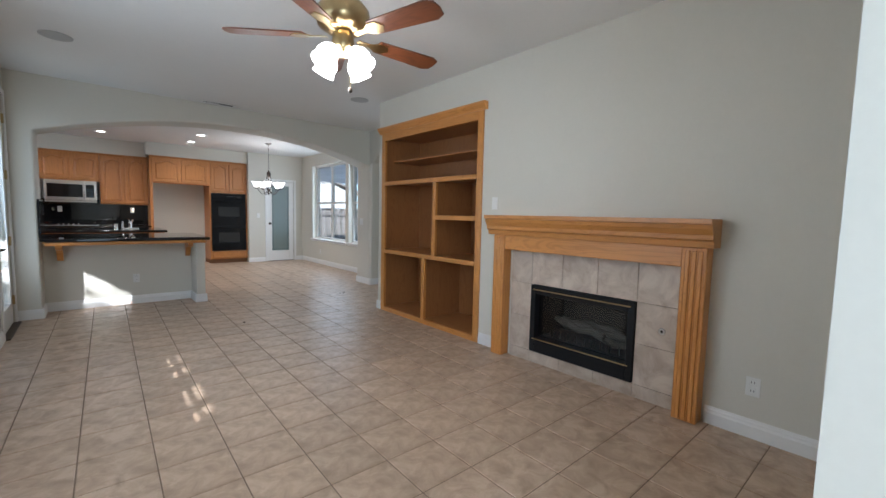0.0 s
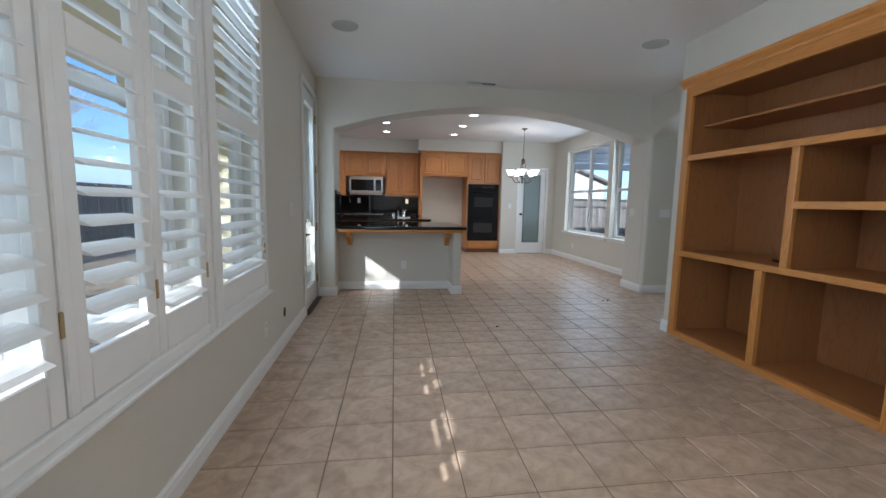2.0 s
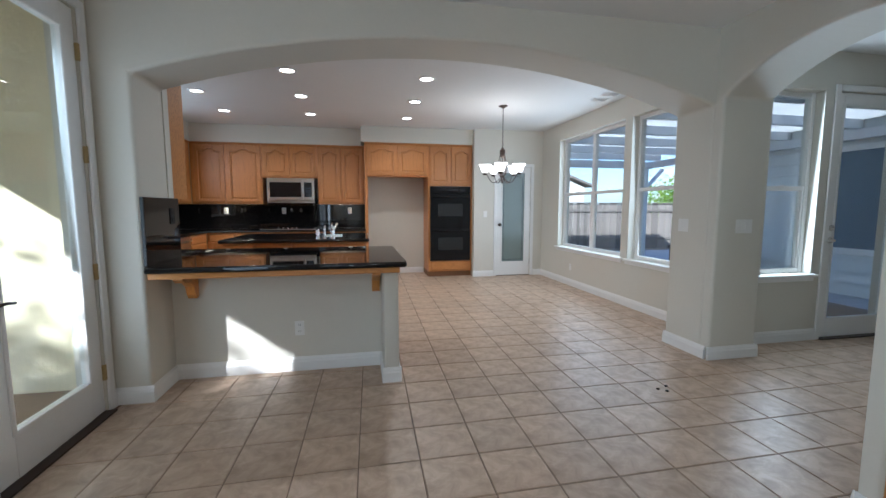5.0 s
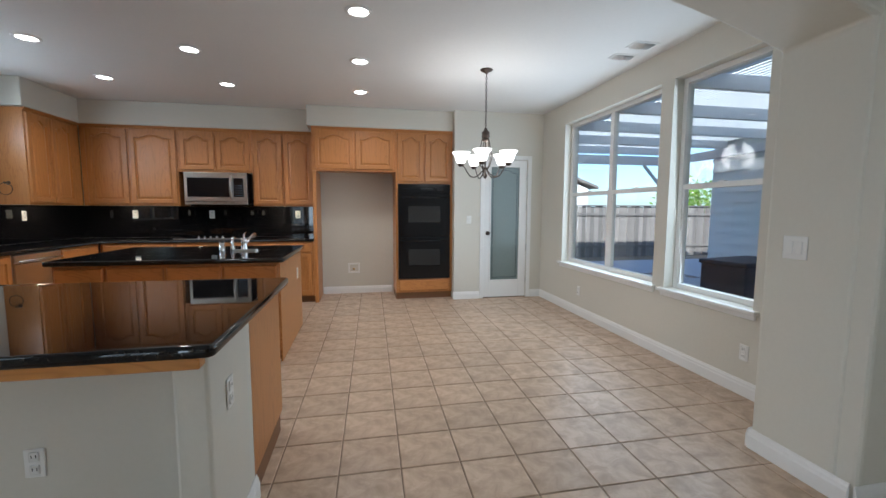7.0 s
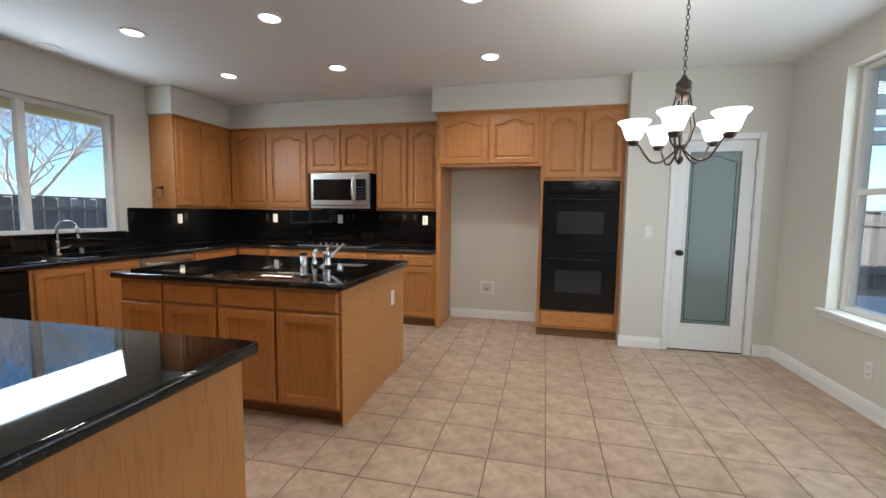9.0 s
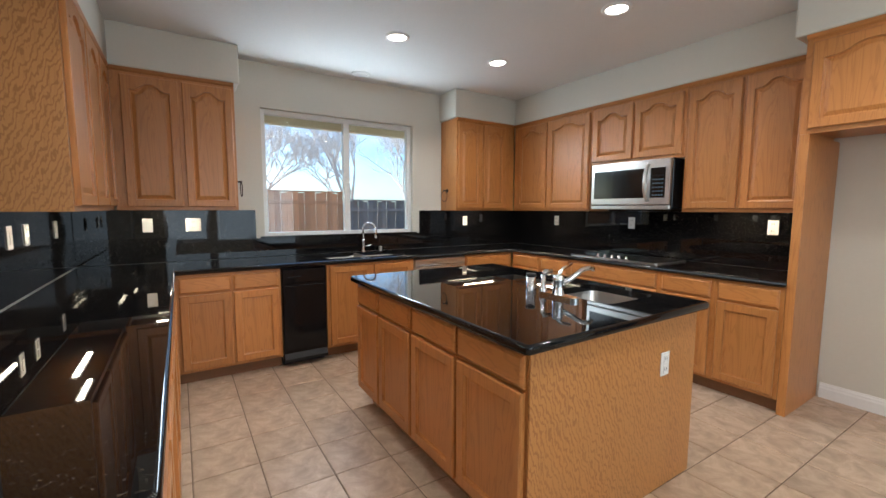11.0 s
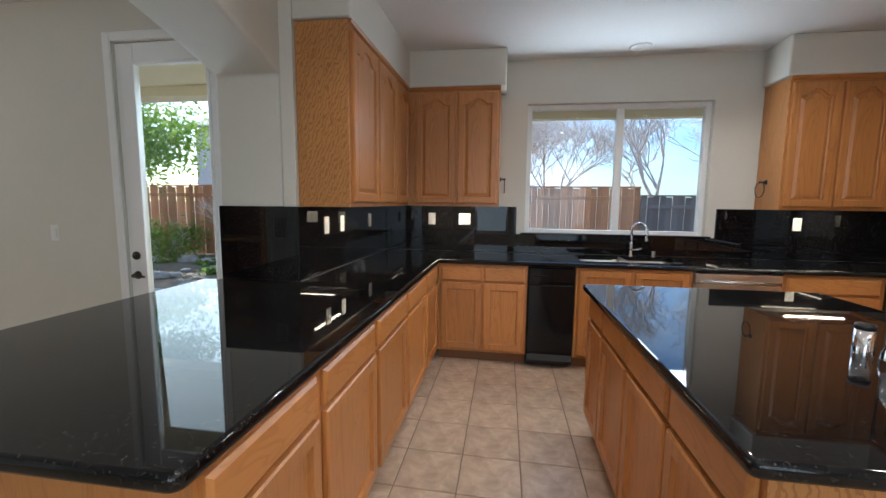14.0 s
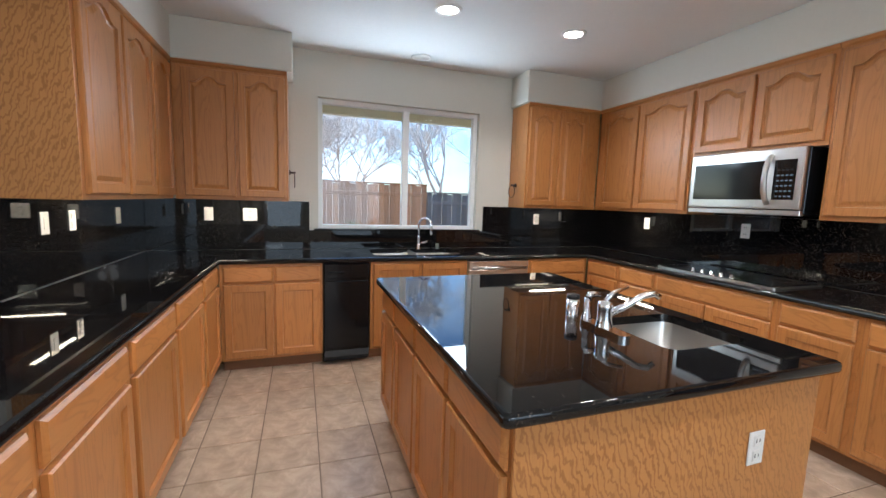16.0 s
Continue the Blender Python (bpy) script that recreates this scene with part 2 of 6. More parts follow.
# redder inner veneer, darkened further so its colour carries the recess's shade
INNER = oak("bookcase_lining_dimmed", 2, (0.36, 0.150, 0.048), (0.24, 0.09, 0.026), 0.45)
INNER_Y = oak("bookcase_shelf_dimmed", 1, (0.38, 0.160, 0.050), (0.25, 0.095, 0.028), 0.4)
OAK_V, OAK_Y, OAK_X = oak("golden_oak_upright", 2, OAK_L, OAK_D, 0.32), oak("golden_oak_along", 1, OAK_L, OAK_D, 0.32), oak("golden_oak_across", 0, OAK_L, OAK_D, 0.32)
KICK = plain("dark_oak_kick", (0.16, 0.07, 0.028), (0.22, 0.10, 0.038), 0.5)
WALNUT = oak("dark_walnut_blade", 0, (0.17, 0.055, 0.022), (0.07, 0.020, 0.009), 0.3)
GRANITE = granite()
TILE = tile_mat("beige_floor_tile", [(0.37, 0.265, 0.18), (0.49, 0.355, 0.25), (0.58, 0.435, 0.32)], 9.0)
SURROUND = tile_mat("mottled_hearth_tile", [(0.42, 0.33, 0.26), (0.54, 0.45, 0.37), (0.63, 0.54, 0.45)], 6.0)
GROUT = plain("brown_grout", (0.17, 0.115, 0.08), (0.27, 0.20, 0.14), 0.9, fine=150)
HEARTHGROUT = plain("pale_hearth_grout", (0.36, 0.28, 0.22), (0.46, 0.37, 0.30), 0.9, fine=150)
GLASS = clear_glass("window_glass")
BLACK = plain("black_enamel", (0.006, 0.006, 0.007), (0.008, 0.008, 0.009), 0.10, relief=0.0, spec=0.3)
BLACKM = plain("matt_black", (0.006, 0.006, 0.007), (0.011, 0.011, 0.012), 0.45, relief=0.05, spec=0.25)
OVENGLASS = plain("smoked_oven_glass", (0.022, 0.022, 0.022), (0.028, 0.028, 0.028), 0.08, relief=0.0, spec=0.4)
STEEL = plain("brushed_steel", (0.55, 0.53, 0.50), (0.62, 0.60, 0.57), 0.28, 1.0, fine=120, relief=0.04, depth=0.0005)
CHROME = plain("chrome", (0.82, 0.82, 0.83), (0.86, 0.86, 0.87), 0.05, 1.0, relief=0.0)
BRASS = plain("antique_brass", (0.42, 0.31, 0.15), (0.50, 0.38, 0.20), 0.28, 1.0, relief=0.03)
BRONZE = plain("dark_bronze", (0.045, 0.032, 0.025), (0.075, 0.052, 0.040), 0.38, 0.7, relief=0.05)
FROST = plain("frosted_glass", (0.16, 0.20, 0.19), (0.20, 0.24, 0.23), 0.22, relief=0.05)
BULB = glow("lit_glass_shade", (1.0, 0.90, 0.78), 5.0)
SHADE = glow("lit_frosted_shade", (1.0, 0.93, 0.85), 1.3)
LAMP = glow("downlight_lens", (1.0, 0.92, 0.80), 6.0)
STRIP = glow("under_cabinet_strip", (1.0, 0.82, 0.56), 28.0)
STUCCO = plain("cream_stucco", (0.78, 0.69, 0.48), (0.83, 0.75, 0.54), 0.85, fine=30, relief=0.5, depth=0.006)
SIDING = plain("pale_siding_paint", (0.70, 0.73, 0.72), (0.77, 0.79, 0.78), 0.6)
PERGOLA = plain("pergola_paint", (0.70, 0.72, 0.74), (0.78, 0.79, 0.80), 0.6)
CONCRETE = plain("patio_concrete", (0.52, 0.50, 0.46), (0.62, 0.59, 0.54), 0.85, big=0.8, fine=25, relief=0.3)
PAVER = plain("grey_paver", (0.36, 0.36, 0.38), (0.52, 0.51, 0.52), 0.85, big=5.0, fine=40, relief=0.3)
SOIL = plain("garden_soil", (0.13, 0.09, 0.06), (0.30, 0.24, 0.17), 0.95, big=1.2, fine=12, relief=0.8, depth=0.03)
STONE = plain("garden_stone", (0.28, 0.26, 0.25), (0.50, 0.47, 0.44), 0.85, big=3.0, fine=14, relief=0.6, depth=0.015)
CEDAR = boards_mat("cedar_boards", (0.78, 0.37, 0.18), (0.60, 0.25, 0.11))
GREYWOOD = boards_mat("weathered_boards", (0.29, 0.25, 0.22), (0.17, 0.145, 0.13))
BARK = plain("bark", (0.55, 0.48, 0.43), (0.70, 0.63, 0.57), 0.9, big=6, fine=40, relief=0.5, depth=0.01)
LEAF = leaf_mat("green_leaf", (0.13, 0.27, 0.03), (0.30, 0.42, 0.07))
ROOFING = plain("roof_shingle", (0.14, 0.12, 0.11), (0.24, 0.21, 0.19), 0.9, fine=14, relief=0.5, depth=0.01)
NEIGHBOUR = plain("neighbour_stucco", (0.58, 0.56, 0.54), (0.66, 0.64, 0.62), 0.9, fine=20, relief=0.3)
SHADEGLASS = plain("dark_window", (0.10, 0.15, 0.20), (0.14, 0.20, 0.26), 0.08, relief=0.0)
PUTTY = plain("box_wicker", (0.028, 0.030, 0.034), (0.05, 0.052, 0.058), 0.6, fine=90, relief=0.5)
LOG = plain("ceramic_log", (0.035, 0.03, 0.026), (0.09, 0.075, 0.06), 0.9, big=8, fine=40, relief=0.6, depth=0.01)


# mesh building
class Build:
    """Collects shapes into one mesh, with a material for each."""

    def __init__(self):
        self.bm, self.mats = bmesh.new(), []

    def slot(self, m):
        if m not in self.mats:
            self.mats.append(m)
        return self.mats.index(m)

    def paint(self, faces, m, smooth=False):
        k = self.slot(m)
        for f in faces:
            f.material_index, f.smooth = k, smooth

    def box(self, x0, x1, y0, y1, z0, z1, m, bev=0.0, at=None):
        r = bmesh.ops.create_cube(self.bm, size=1.0)
        vs = r["verts"]
        for v in vs:
            v.co = Vector(((x0 + x1) / 2 + v.co.x * (x1 - x0), (y0 + y1) / 2 + v.co.y * (y1 - y0), (z0 + z1) / 2 + v.co.z * (z1 - z0)))
        faces = list({f for v in vs for f in v.link_faces})
        if bev:
            es = list({e for v in vs for e in v.link_edges})
            g = bmesh.ops.bevel(self.bm, geom=es, offset=bev, segments=1 if bev < 0.006 else 2, affect="EDGES", profile=0.5)
            faces = list({f for h in g["faces"] for v in h.verts for f in v.link_faces})
            vs = list({v for f in faces for v in f.verts})
        self.paint(faces, m)
        if at is not None:
            bmesh.ops.transform(self.bm, matrix=at, verts=list(vs))
        return self

    def lathe(self, profile, m, at=None, seg=24, smooth=True):
        """Turns (radius, height) pairs about the z axis."""
        rings = []
        for r, z in profile:
            rings.append([self.bm.verts.new((r * math.cos(2 * math.pi * k / seg), r * math.sin(2 * math.pi * k / seg), z)) for k in range(seg)] if r > 1e-5 else [self.bm.verts.new((0, 0, z))])
        fs = []
        for a, b in zip(rings, rings[1:]):
            for k in range(seg):
                q = [a[k % len(a)], a[(k + 1) % len(a)], b[(k + 1) % len(b)], b[k % len(b)]]
                q = list(dict.fromkeys(q))
                if len(q) > 2:
                    fs.append(self.bm.faces.new(q))
        self.paint(fs, m, smooth)
        if at is not None:
            bmesh.ops.transform(self.bm, matrix=at, verts=[v for r in rings for v in r])
        return self

    def tube(self, pts, r, m, seg=8, r1=None, smooth=True, caps=True):
        pts = [Vector(p) for p in pts]
        rings, up = [], Vector((0.13, 0.21, 0.97)).normalized()
        for k, p in enumerate(pts):
            d = (pts[min(k + 1, len(pts) - 1)] - pts[max(k - 1, 0)]).normalized()
            if abs(d.dot(up)) > 0.97:
                up = Vector((0.97, 0.1, 0.2)).normalized()
            a = d.cross(up).normalized()
            b = d.cross(a).normalized()
            rr = r if r1 is None else r + (r1 - r) * k / (len(pts) - 1)
            rings.append([self.bm.verts.new(p + rr * (math.cos(2 * math.pi * j / seg) * a + math.sin(2 * math.pi * j / seg) * b)) for j in range(seg)])
        fs = []
        for a, b in zip(rings, rings[1:]):
            for j in range(seg):
                fs.append(self.bm.faces.new((a[j], a[(j + 1) % seg], b[(j + 1) % seg], b[j])))
        if caps:
            fs += [self.bm.faces.new(rings[0][::-1]), self.bm.faces.new(rings[-1])]
        self.paint(fs, m, smooth)
        return self

    def prism(self, pts, axis, a0, a1, m):
        """Extrudes an outline along an axis. The outline's pairs are the two other axes in order."""
        def put(p, a):
            c = [p[0], p[1]]
            c.insert(axis, a)
            return self.bm.verts.new(c)
        lo, hi = [put(p, a0) for p in pts], [put(p, a1) for p in pts]
        fs = [self.bm.faces.new(lo[::-1]), self.bm.faces.new(hi)]
        for k in range(len(pts)):
            j = (k + 1) % len(pts)
            fs.append(self.bm.faces.new((lo[k], lo[j], hi[j], hi[k])))
        self.paint(fs, m)
        return self

    def quad(self, pts, m):
        self.paint([self.bm.faces.new([self.bm.verts.new(p) for p in pts])], m)
        return self

    def mesh(self, name):
        bmesh.ops.recalc_face_normals(self.bm, faces=self.bm.faces[:])
        d = bpy.data.meshes.new(name)
        self.bm.to_mesh(d)
        self.bm.free()
        for m in self.mats:
            d.materials.append(m)
        return d

    def part(self, name, parent=None, label=""):
        o = new(name, self.mesh(name))
        if parent is not None:
            o.parent = parent
        return tagged(o, label)


def thing(name, label, category, m=None, group=""):
    o = new(name)
    o.empty_display_size = 0.1
    if m is not None:
        o.matrix_basis = m
    return tagged(o, label, category, group)


def setting(b, name, label, category):
    return tagged(b.part(name), label, category, kind="structure")


def wall_boxes(b, axis, c0, c1, u0, u1, z0, z1, holes, m):
    """A wall between c0 and c1 across, u0 to u1 along, with openings (u0, u1, z0, z1) cut through it."""
    def put(a0, a1, q0, q1):
        if a1 - a0 > 1e-4 and q1 - q0 > 1e-4:
            b.box(*((c0, c1, a0, a1) if axis == 0 else (a0, a1, c0, c1)), q0, q1, m)
    at = u0
    for h0, h1, q0, q1 in sorted(holes):
        put(at, h0, z0, z1)
        put(h0, h1, z0, q0)
        put(h0, h1, q1, z1)
        at = h1
    put(at, u1, z0, z1)
    return b

# the large structure
H = 2.74
YB = 0.71                     # wall behind the start
YA0, YA1 = 7.12, 7.54         # arch wall
KX, KY0, KY1 = -2.40, 7.62, 12.30
DX = 4.22                     # dining window wall
PY = 11.56                    # pantry wall
HY = 7.31                     # hall window wall
LIV_WIN = [(2.06, 3.73, 0.64, 2.53), (3.88, 4.64, 0.64, 2.53)]
DOOR = (6.21, 7.02, 0.0, 2.44)
b = Build()
# the last opening is an unseen entry window, added to let light in
wall_boxes(b, 0, XL - 0.16, XL, -3.2, YA1, 0, H, LIV_WIN + [DOOR, (-2.2, -0.2, 0.6, 2.3)], PAINT)
setting(b, "wall_west", "greige painted wall with shuttered windows and glazed door", "wall")
b = Build()
wall_boxes(b, 1, YB - 0.14, YB, XL, XR + 0.02, 0, H, [(-0.72, 0.72, 0, 2.4)], PAINT)
setting(b, "wall_south", "greige painted wall with a wide cased opening", "wall")
b = Build()
b.box(XL, XR + 1.0, -3.34, -3.2, 0, H, PAINT)
b.box(XR, XR + 0.14, -3.2, YB - 0.14, 0, H, PAINT)
setting(b, "wall_entry", "plain greige wall closing the entry room", "wall")
# chimney breast with the niche of the bookcase and the firebox
b = Build()
BK0, BK1, BKT = 3.47, 5.30, 2.33
FB = (1.90, 2.82, 0.10, 0.70)
wall_boxes(b, 0, XR, XR + 0.60, YB, 5.39, 0, H, [(FB[0], FB[1], 0.02, FB[3]), (BK0 + 0.03, BK1 - 0.03, 0.01, BKT - 0.03)], PAINT)
b.box(XR + 0.60, XR + 0.86, YB, 5.39, 0, H, PAINT)
setting(b, "wall_east", "greige painted chimney wall with bullnose corners", "wall")
# wide low arch between living room and kitchen
b = Build()


def arch_outline(u0, u1, spring, rise, e0, e1, top, n=24):
    c, half = (u0 + u1) / 2, (u1 - u0) / 2
    rad = (half * half + rise * rise) / (2 * rise)
    pts = [(e0, 0), (u0, 0)]
    for k in range(n + 1):
        u = u0 + (u1 - u0) * k / n
        pts.append((u, spring + math.sqrt(rad * rad - (u - c) ** 2) - (rad - rise)))
    pts += [(u1, 0), (e1, 0), (e1, top), (e0, top)]
    return pts


def bullnose(ob, r=0.022):
    """Rounds the drywall corners of a wall."""
    md = ob.modifiers.new("bullnose", "BEVEL")
    md.width, md.segments, md.limit_method, md.angle_limit = r, 3, "ANGLE", radians(50)
    return ob


AX0, AX1 = -0.596, 3.66
o = arch_outline(AX0, 3.67, 2.13, 0.35, XL - 0.05, 4.16, H + 0.05)
b.prism(o, 1, YA0, YA1, PAINT)
bullnose(setting(b, "wall_arch", "greige wall with a wide shallow arched opening", "wall"))
b = Build()
b.prism(arch_outline(5.42, 7.04, 2.18, 0.26, 5.34, YA0 + 0.05, H + 0.05), 0, 3.68, 4.155, PAINT)
bullnose(setting(b, "wall_arch_hall", "greige wall with an arched opening to the hall", "wall"))
b = Build()
wall_boxes(b, 1, HY, HY + 0.18, 4.165, 7.2, 0, H, [(4.47, 5.06, 0.66, 2.38), (5.22, 6.12, 0, 2.38)], PAINT)
b.box(7.0, 7.14, 3.9, HY, 0, H, PAINT)
b.box(3.68, 7.0, 3.76, 3.9, 0, H, PAINT)
b.box(3.68, 3.80, 3.9, 5.376, 0, H, PAINT)
setting(b, "wall_hall", "greige hall walls with a window and glazed door", "wall")
b = Build()
DIN_WIN = [(8.06, 8.93, 0.63, 2.46), (9.08, 10.88, 0.63, 2.46)]
wall_boxes(b, 0, DX, DX + 0.20, HY + 0.185, PY + 0.9, 0, H, DIN_WIN, PAINT)
setting(b, "wall_dining", "greige dining wall with deep window reveals", "wall")
b = Build()
wall_boxes(b, 1, PY, PY + 0.12, 2.86, DX, 0, H, [(3.31, 3.98, 0, 2.06)], PAINT)
b.box(2.86, DX, PY + 0.72, PY + 0.84, 0, H, PAINT)
setting(b, "wall_pantry", "greige wall with the pantry doorway", "wall")
b = Build()
b.box(KX - 0.16, 2.86, KY1, KY1 + 0.14, 0, H, PAINT)
b.box(2.862, 2.98, PY + 0.122, KY1, 0, H, PAINT)
setting(b, "wall_kitchen_back", "greige back wall of the kitchen", "wall")
b = Build()
KW = (9.04, 10.68, 1.10, 2.335)
wall_boxes(b, 0, KX - 0.16, KX, KY0 - 0.14, KY1, 0, H, [KW], PAINT)
b.box(KX, XL - 0.162, KY0 - 0.16, KY0, 0, H, PAINT)
b.box(XL - 0.162, AX0 + 0.002, YA1 + 0.001, KY0, 0, H, PAINT)
setting(b, "wall_kitchen_window", "greige kitchen wall with a sliding window", "wall")
# soffits over the wall cabinets
b = Build()
SZ = 2.425
b.box(KX + 0.001, AX0, KY0 + 0.001, 7.965, SZ, H, PAINT, 0.012)
b.box(KX + 0.002, -2.045, 7.95, 8.83, SZ, H, PAINT, 0.012)
b.box(KX + 0.001, -2.045, 11.04, KY1, SZ, H, PAINT, 0.012)
b.box(-2.06, 0.83, 11.945, KY1, SZ, H, PAINT, 0.012)
b.box(0.81, 2.859, 11.66, KY1, SZ + 0.035, H, PAINT, 0.012)
setting(b, "trim_soffit", "greige drywall soffit above the wall cabinets", "soffit")
b = Build()
b.box(-0.97, 4.42, -3.4, 12.45, H, H + 0.12, CEIL)
b.box(4.42, 7.2, -3.4, 7.49, H, H + 0.12, CEIL)
b.box(-2.56, -0.97, 7.46, 12.45, H, H + 0.12, CEIL)
setting(b, "ceiling", "white textured drywall ceiling", "ceiling")
b = Build()
b.box(-3.15, -0.97, -3.6, KY0 - 0.3, 2.79, 2.90, STUCCO)
b.box(-3.15, -0.97, KY0 - 0.3, 12.9, 2.79, 2.90, STUCCO)
b.box(-3.15, -3.05, KY0 - 0.3, 12.9, 2.32, 2.789, STUCCO)
b.box(-0.97, 4.75, -3.6, 12.9, 2.865, 2.99, ROOFING)
b.box(4.75, 7.3, -3.6, 7.85, 2.865, 2.99, ROOFING)
setting(b, "roof", "low roof with cream boxed eaves and patio cover", "roof")
# pony wall under the bar
b = Build()
b.box(AX0 - 0.1, 0.95, 7.49, KY0 - 0.002, 0, 0.868, PAINT)
b.box(0.945, 1.055, 7.125, KY0 - 0.001, 0, 0.868, PAINT, 0.012)
setting(b, "wall_pony", "pale painted half wall below the breakfast bar", "half wall")


# skirting boards
def skirting(b, x0, y0, x1, y1, nx, ny):
    """A moulded board along a wall's foot; the normal points into the room."""
    d = Vector((x1 - x0, y1 - y0, 0))
    L = d.length
    prof = [(0, 0), (0.016, 0), (0.016, 0.072), (0.012, 0.082), (0.011, 0.094), (0.006, 0.103), (0.004, 0.112), (0, 0.112)]
    lo = [b.bm.verts.new((x0 + nx * p, y0 + ny * p, z)) for p, z in prof]
    hi = [b.bm.verts.new((x1 + nx * p, y1 + ny * p, z)) for p, z in prof]
    fs = [b.bm.faces.new(lo[::-1]), b.bm.faces.new(hi)]
    for k in range(len(prof)):
        j = (k + 1) % len(prof)
        fs.append(b.bm.faces.new((lo[k], lo[j], hi[j], hi[k])))
    b.paint(fs, TRIM)


b = Build()
e = 0.001
for x0, y0, x1, y1, nx, ny in (
    (XL + e, -3.2, XL + e, 6.16, 1, 0), (XL + e, 7.085, XL + e, YA0, 1, 0), (XL, YA0 - e, AX0 + 0.016, YA0 - e, 0, -1),
    (AX0 + e, YA0, AX0 + e, 7.49, 1, 0), (AX0, 7.489, 0.945, 7.489, 0, -1), (0.944, 7.11, 0.944, 7.489, -1, 0),
    (0.93, 7.124, 1.071, 7.124, 0, -1), (1.056, 7.11, 1.056, KY0, 1, 0), (XR - e, YB, XR - e, 1.44, -1, 0),
    (XR - e, 3.26, XR - e, BK0 - 0.01, -1, 0), (XR - e, BK1 + 0.01, XR - e, 5.405, -1, 0), (XR - 0.016, 5.391, 3.68, 5.391, 0, 1),
    (0.74, YB + e, XR, YB + e, 0, 1), (3.669, YA0 - 0.06, 3.669, YA1, -1, 0), (3.66, 7.039, 4.176, 7.039, 0, -1),
    (4.161, 7.03, 4.161, HY, 1, 0), (4.165, HY - e, 5.17, HY - e, 0, -1), (6.17, HY - e, 7.0, HY - e, 0, -1),
    (3.66, YA1 + e, DX, YA1 + e, 0, 1), (DX - e, YA1, DX - e, PY, -1, 0), (4.05, PY - e, DX, PY - e, 0, -1),
    (2.845, PY - e, 3.245, PY - e, 0, -1), (0.935, KY1 - e, 2.0, KY1 - e, 0, -1), (4.16, 5.43, 4.16, 5.38, 1, 0)):
    skirting(b, x0, y0, x1, y1, nx, ny)
setting(b, "baseboard", "white moulded baseboard along the walls", "baseboard")


# windows
def vinyl_window(name, axis, c, u0, u1, z0, z1, mullions, rail, label, sill=0.0, side=1):
    """A white framed window in the plane c; side points to the room."""
    th = thing(name, label, "window")
    th["kind"] = "structure"
    f, d = 0.045, 0.035

    def bx(b, a0, a1, q0, q1, t0, t1, m, bev=0.003):
        p0, p1 = sorted((c + t0 * side, c + t1 * side))
        b.box(*((p0, p1, a0, a1) if axis == 0 else (a0, a1, p0, p1)), q0, q1, m, bev)
    b = Build()
    bx(b, u0, u0 + f, z0, z1, -d, d, TRIM)
    bx(b, u1 - f, u1, z0, z1, -d, d, TRIM)
    bx(b, u0 + f, u1 - f, z0, z0 + f, -d, d, TRIM)
    bx(b, u0 + f, u1 - f, z1 - f, z1, -d, d, TRIM)
    for u in mullions:
        bx(b, u - 0.032, u + 0.032, z0 + f, z1 - f, -d + 0.004, d - 0.004, TRIM)
    cuts = [u0 + f, *[q for u in mullions for q in (u - 0.032, u + 0.032)], u1 - f]
    if rail:
        for k in range(0, len(cuts), 2):
            bx(b, cuts[k], cuts[k + 1], rail - 0.022, rail + 0.022, -0.025, 0.03, TRIM)
            bx(b, (cuts[k] + cuts[k + 1]) / 2 - 0.03, (cuts[k] + cuts[k + 1]) / 2 + 0.03, rail + 0.022, rail + 0.034, 0.0, 0.028, TRIM)
            for u in (cuts[k], cuts[k + 1] - 0.022):
                bx(b, u, u + 0.022, z0 + f, rail, -0.02, 0.026, TRIM)
    b.part("frame", th)
    b = Build()
    for k in range(0, len(cuts), 2):
        for q0, q1 in ([(z0 + f, rail - 0.022), (rail + 0.022, z1 - f)] if rail else [(z0 + f, z1 - f)]):
            bx(b, cuts[k], cuts[k + 1], q0, q1, -0.004, 0.004, GLASS, 0)
    p = b.part("pane", th)
    p.visible_shadow = False
    if sill:
        b = Build()
        bx(b, u0 - 0.05, u1 + 0.05, z0 - 0.03, z0 - 0.001, 0.03, sill, TRIM, 0.006)
        bx(b, u0 - 0.03, u1 + 0.03, z0 - 0.07, z0 - 0.031, sill - 0.045, sill - 0.03, TRIM, 0.004)
        b.part("sill", th)
    return th


vinyl_window("window_1", 0, DX + 0.13, 9.08, 10.88, 0.63, 2.46, [9.97], 1.53, "white framed double-hung pair over the dining area", 0.175, -1)
vinyl_window("window_2", 0, DX + 0.13, 8.06, 8.93, 0.63, 2.46, [], 1.53, "white framed single-hung dining window", 0.175, -1)
vinyl_window("window_3", 0, KX - 0.09, 9.04, 10.68, 1.10, 2.335, [9.90], 0, "white framed sliding window above the sink", 0.0, 1)
vinyl_window("window_4", 1, HY + 0.12, 4.47, 5.06, 0.66, 2.38, [], 1.48, "white framed single-hung hall window", 0.165, -1)
for k, (u0, u1, z0, z1) in enumerate(LIV_WIN):
    vinyl_window("window_%d" % (5 + k), 0, XL - 0.12, u0, u1, z0, z1, [2.90] if k == 0 else [], 1.60, "white framed window behind plantation shutters", 0.0, 1)


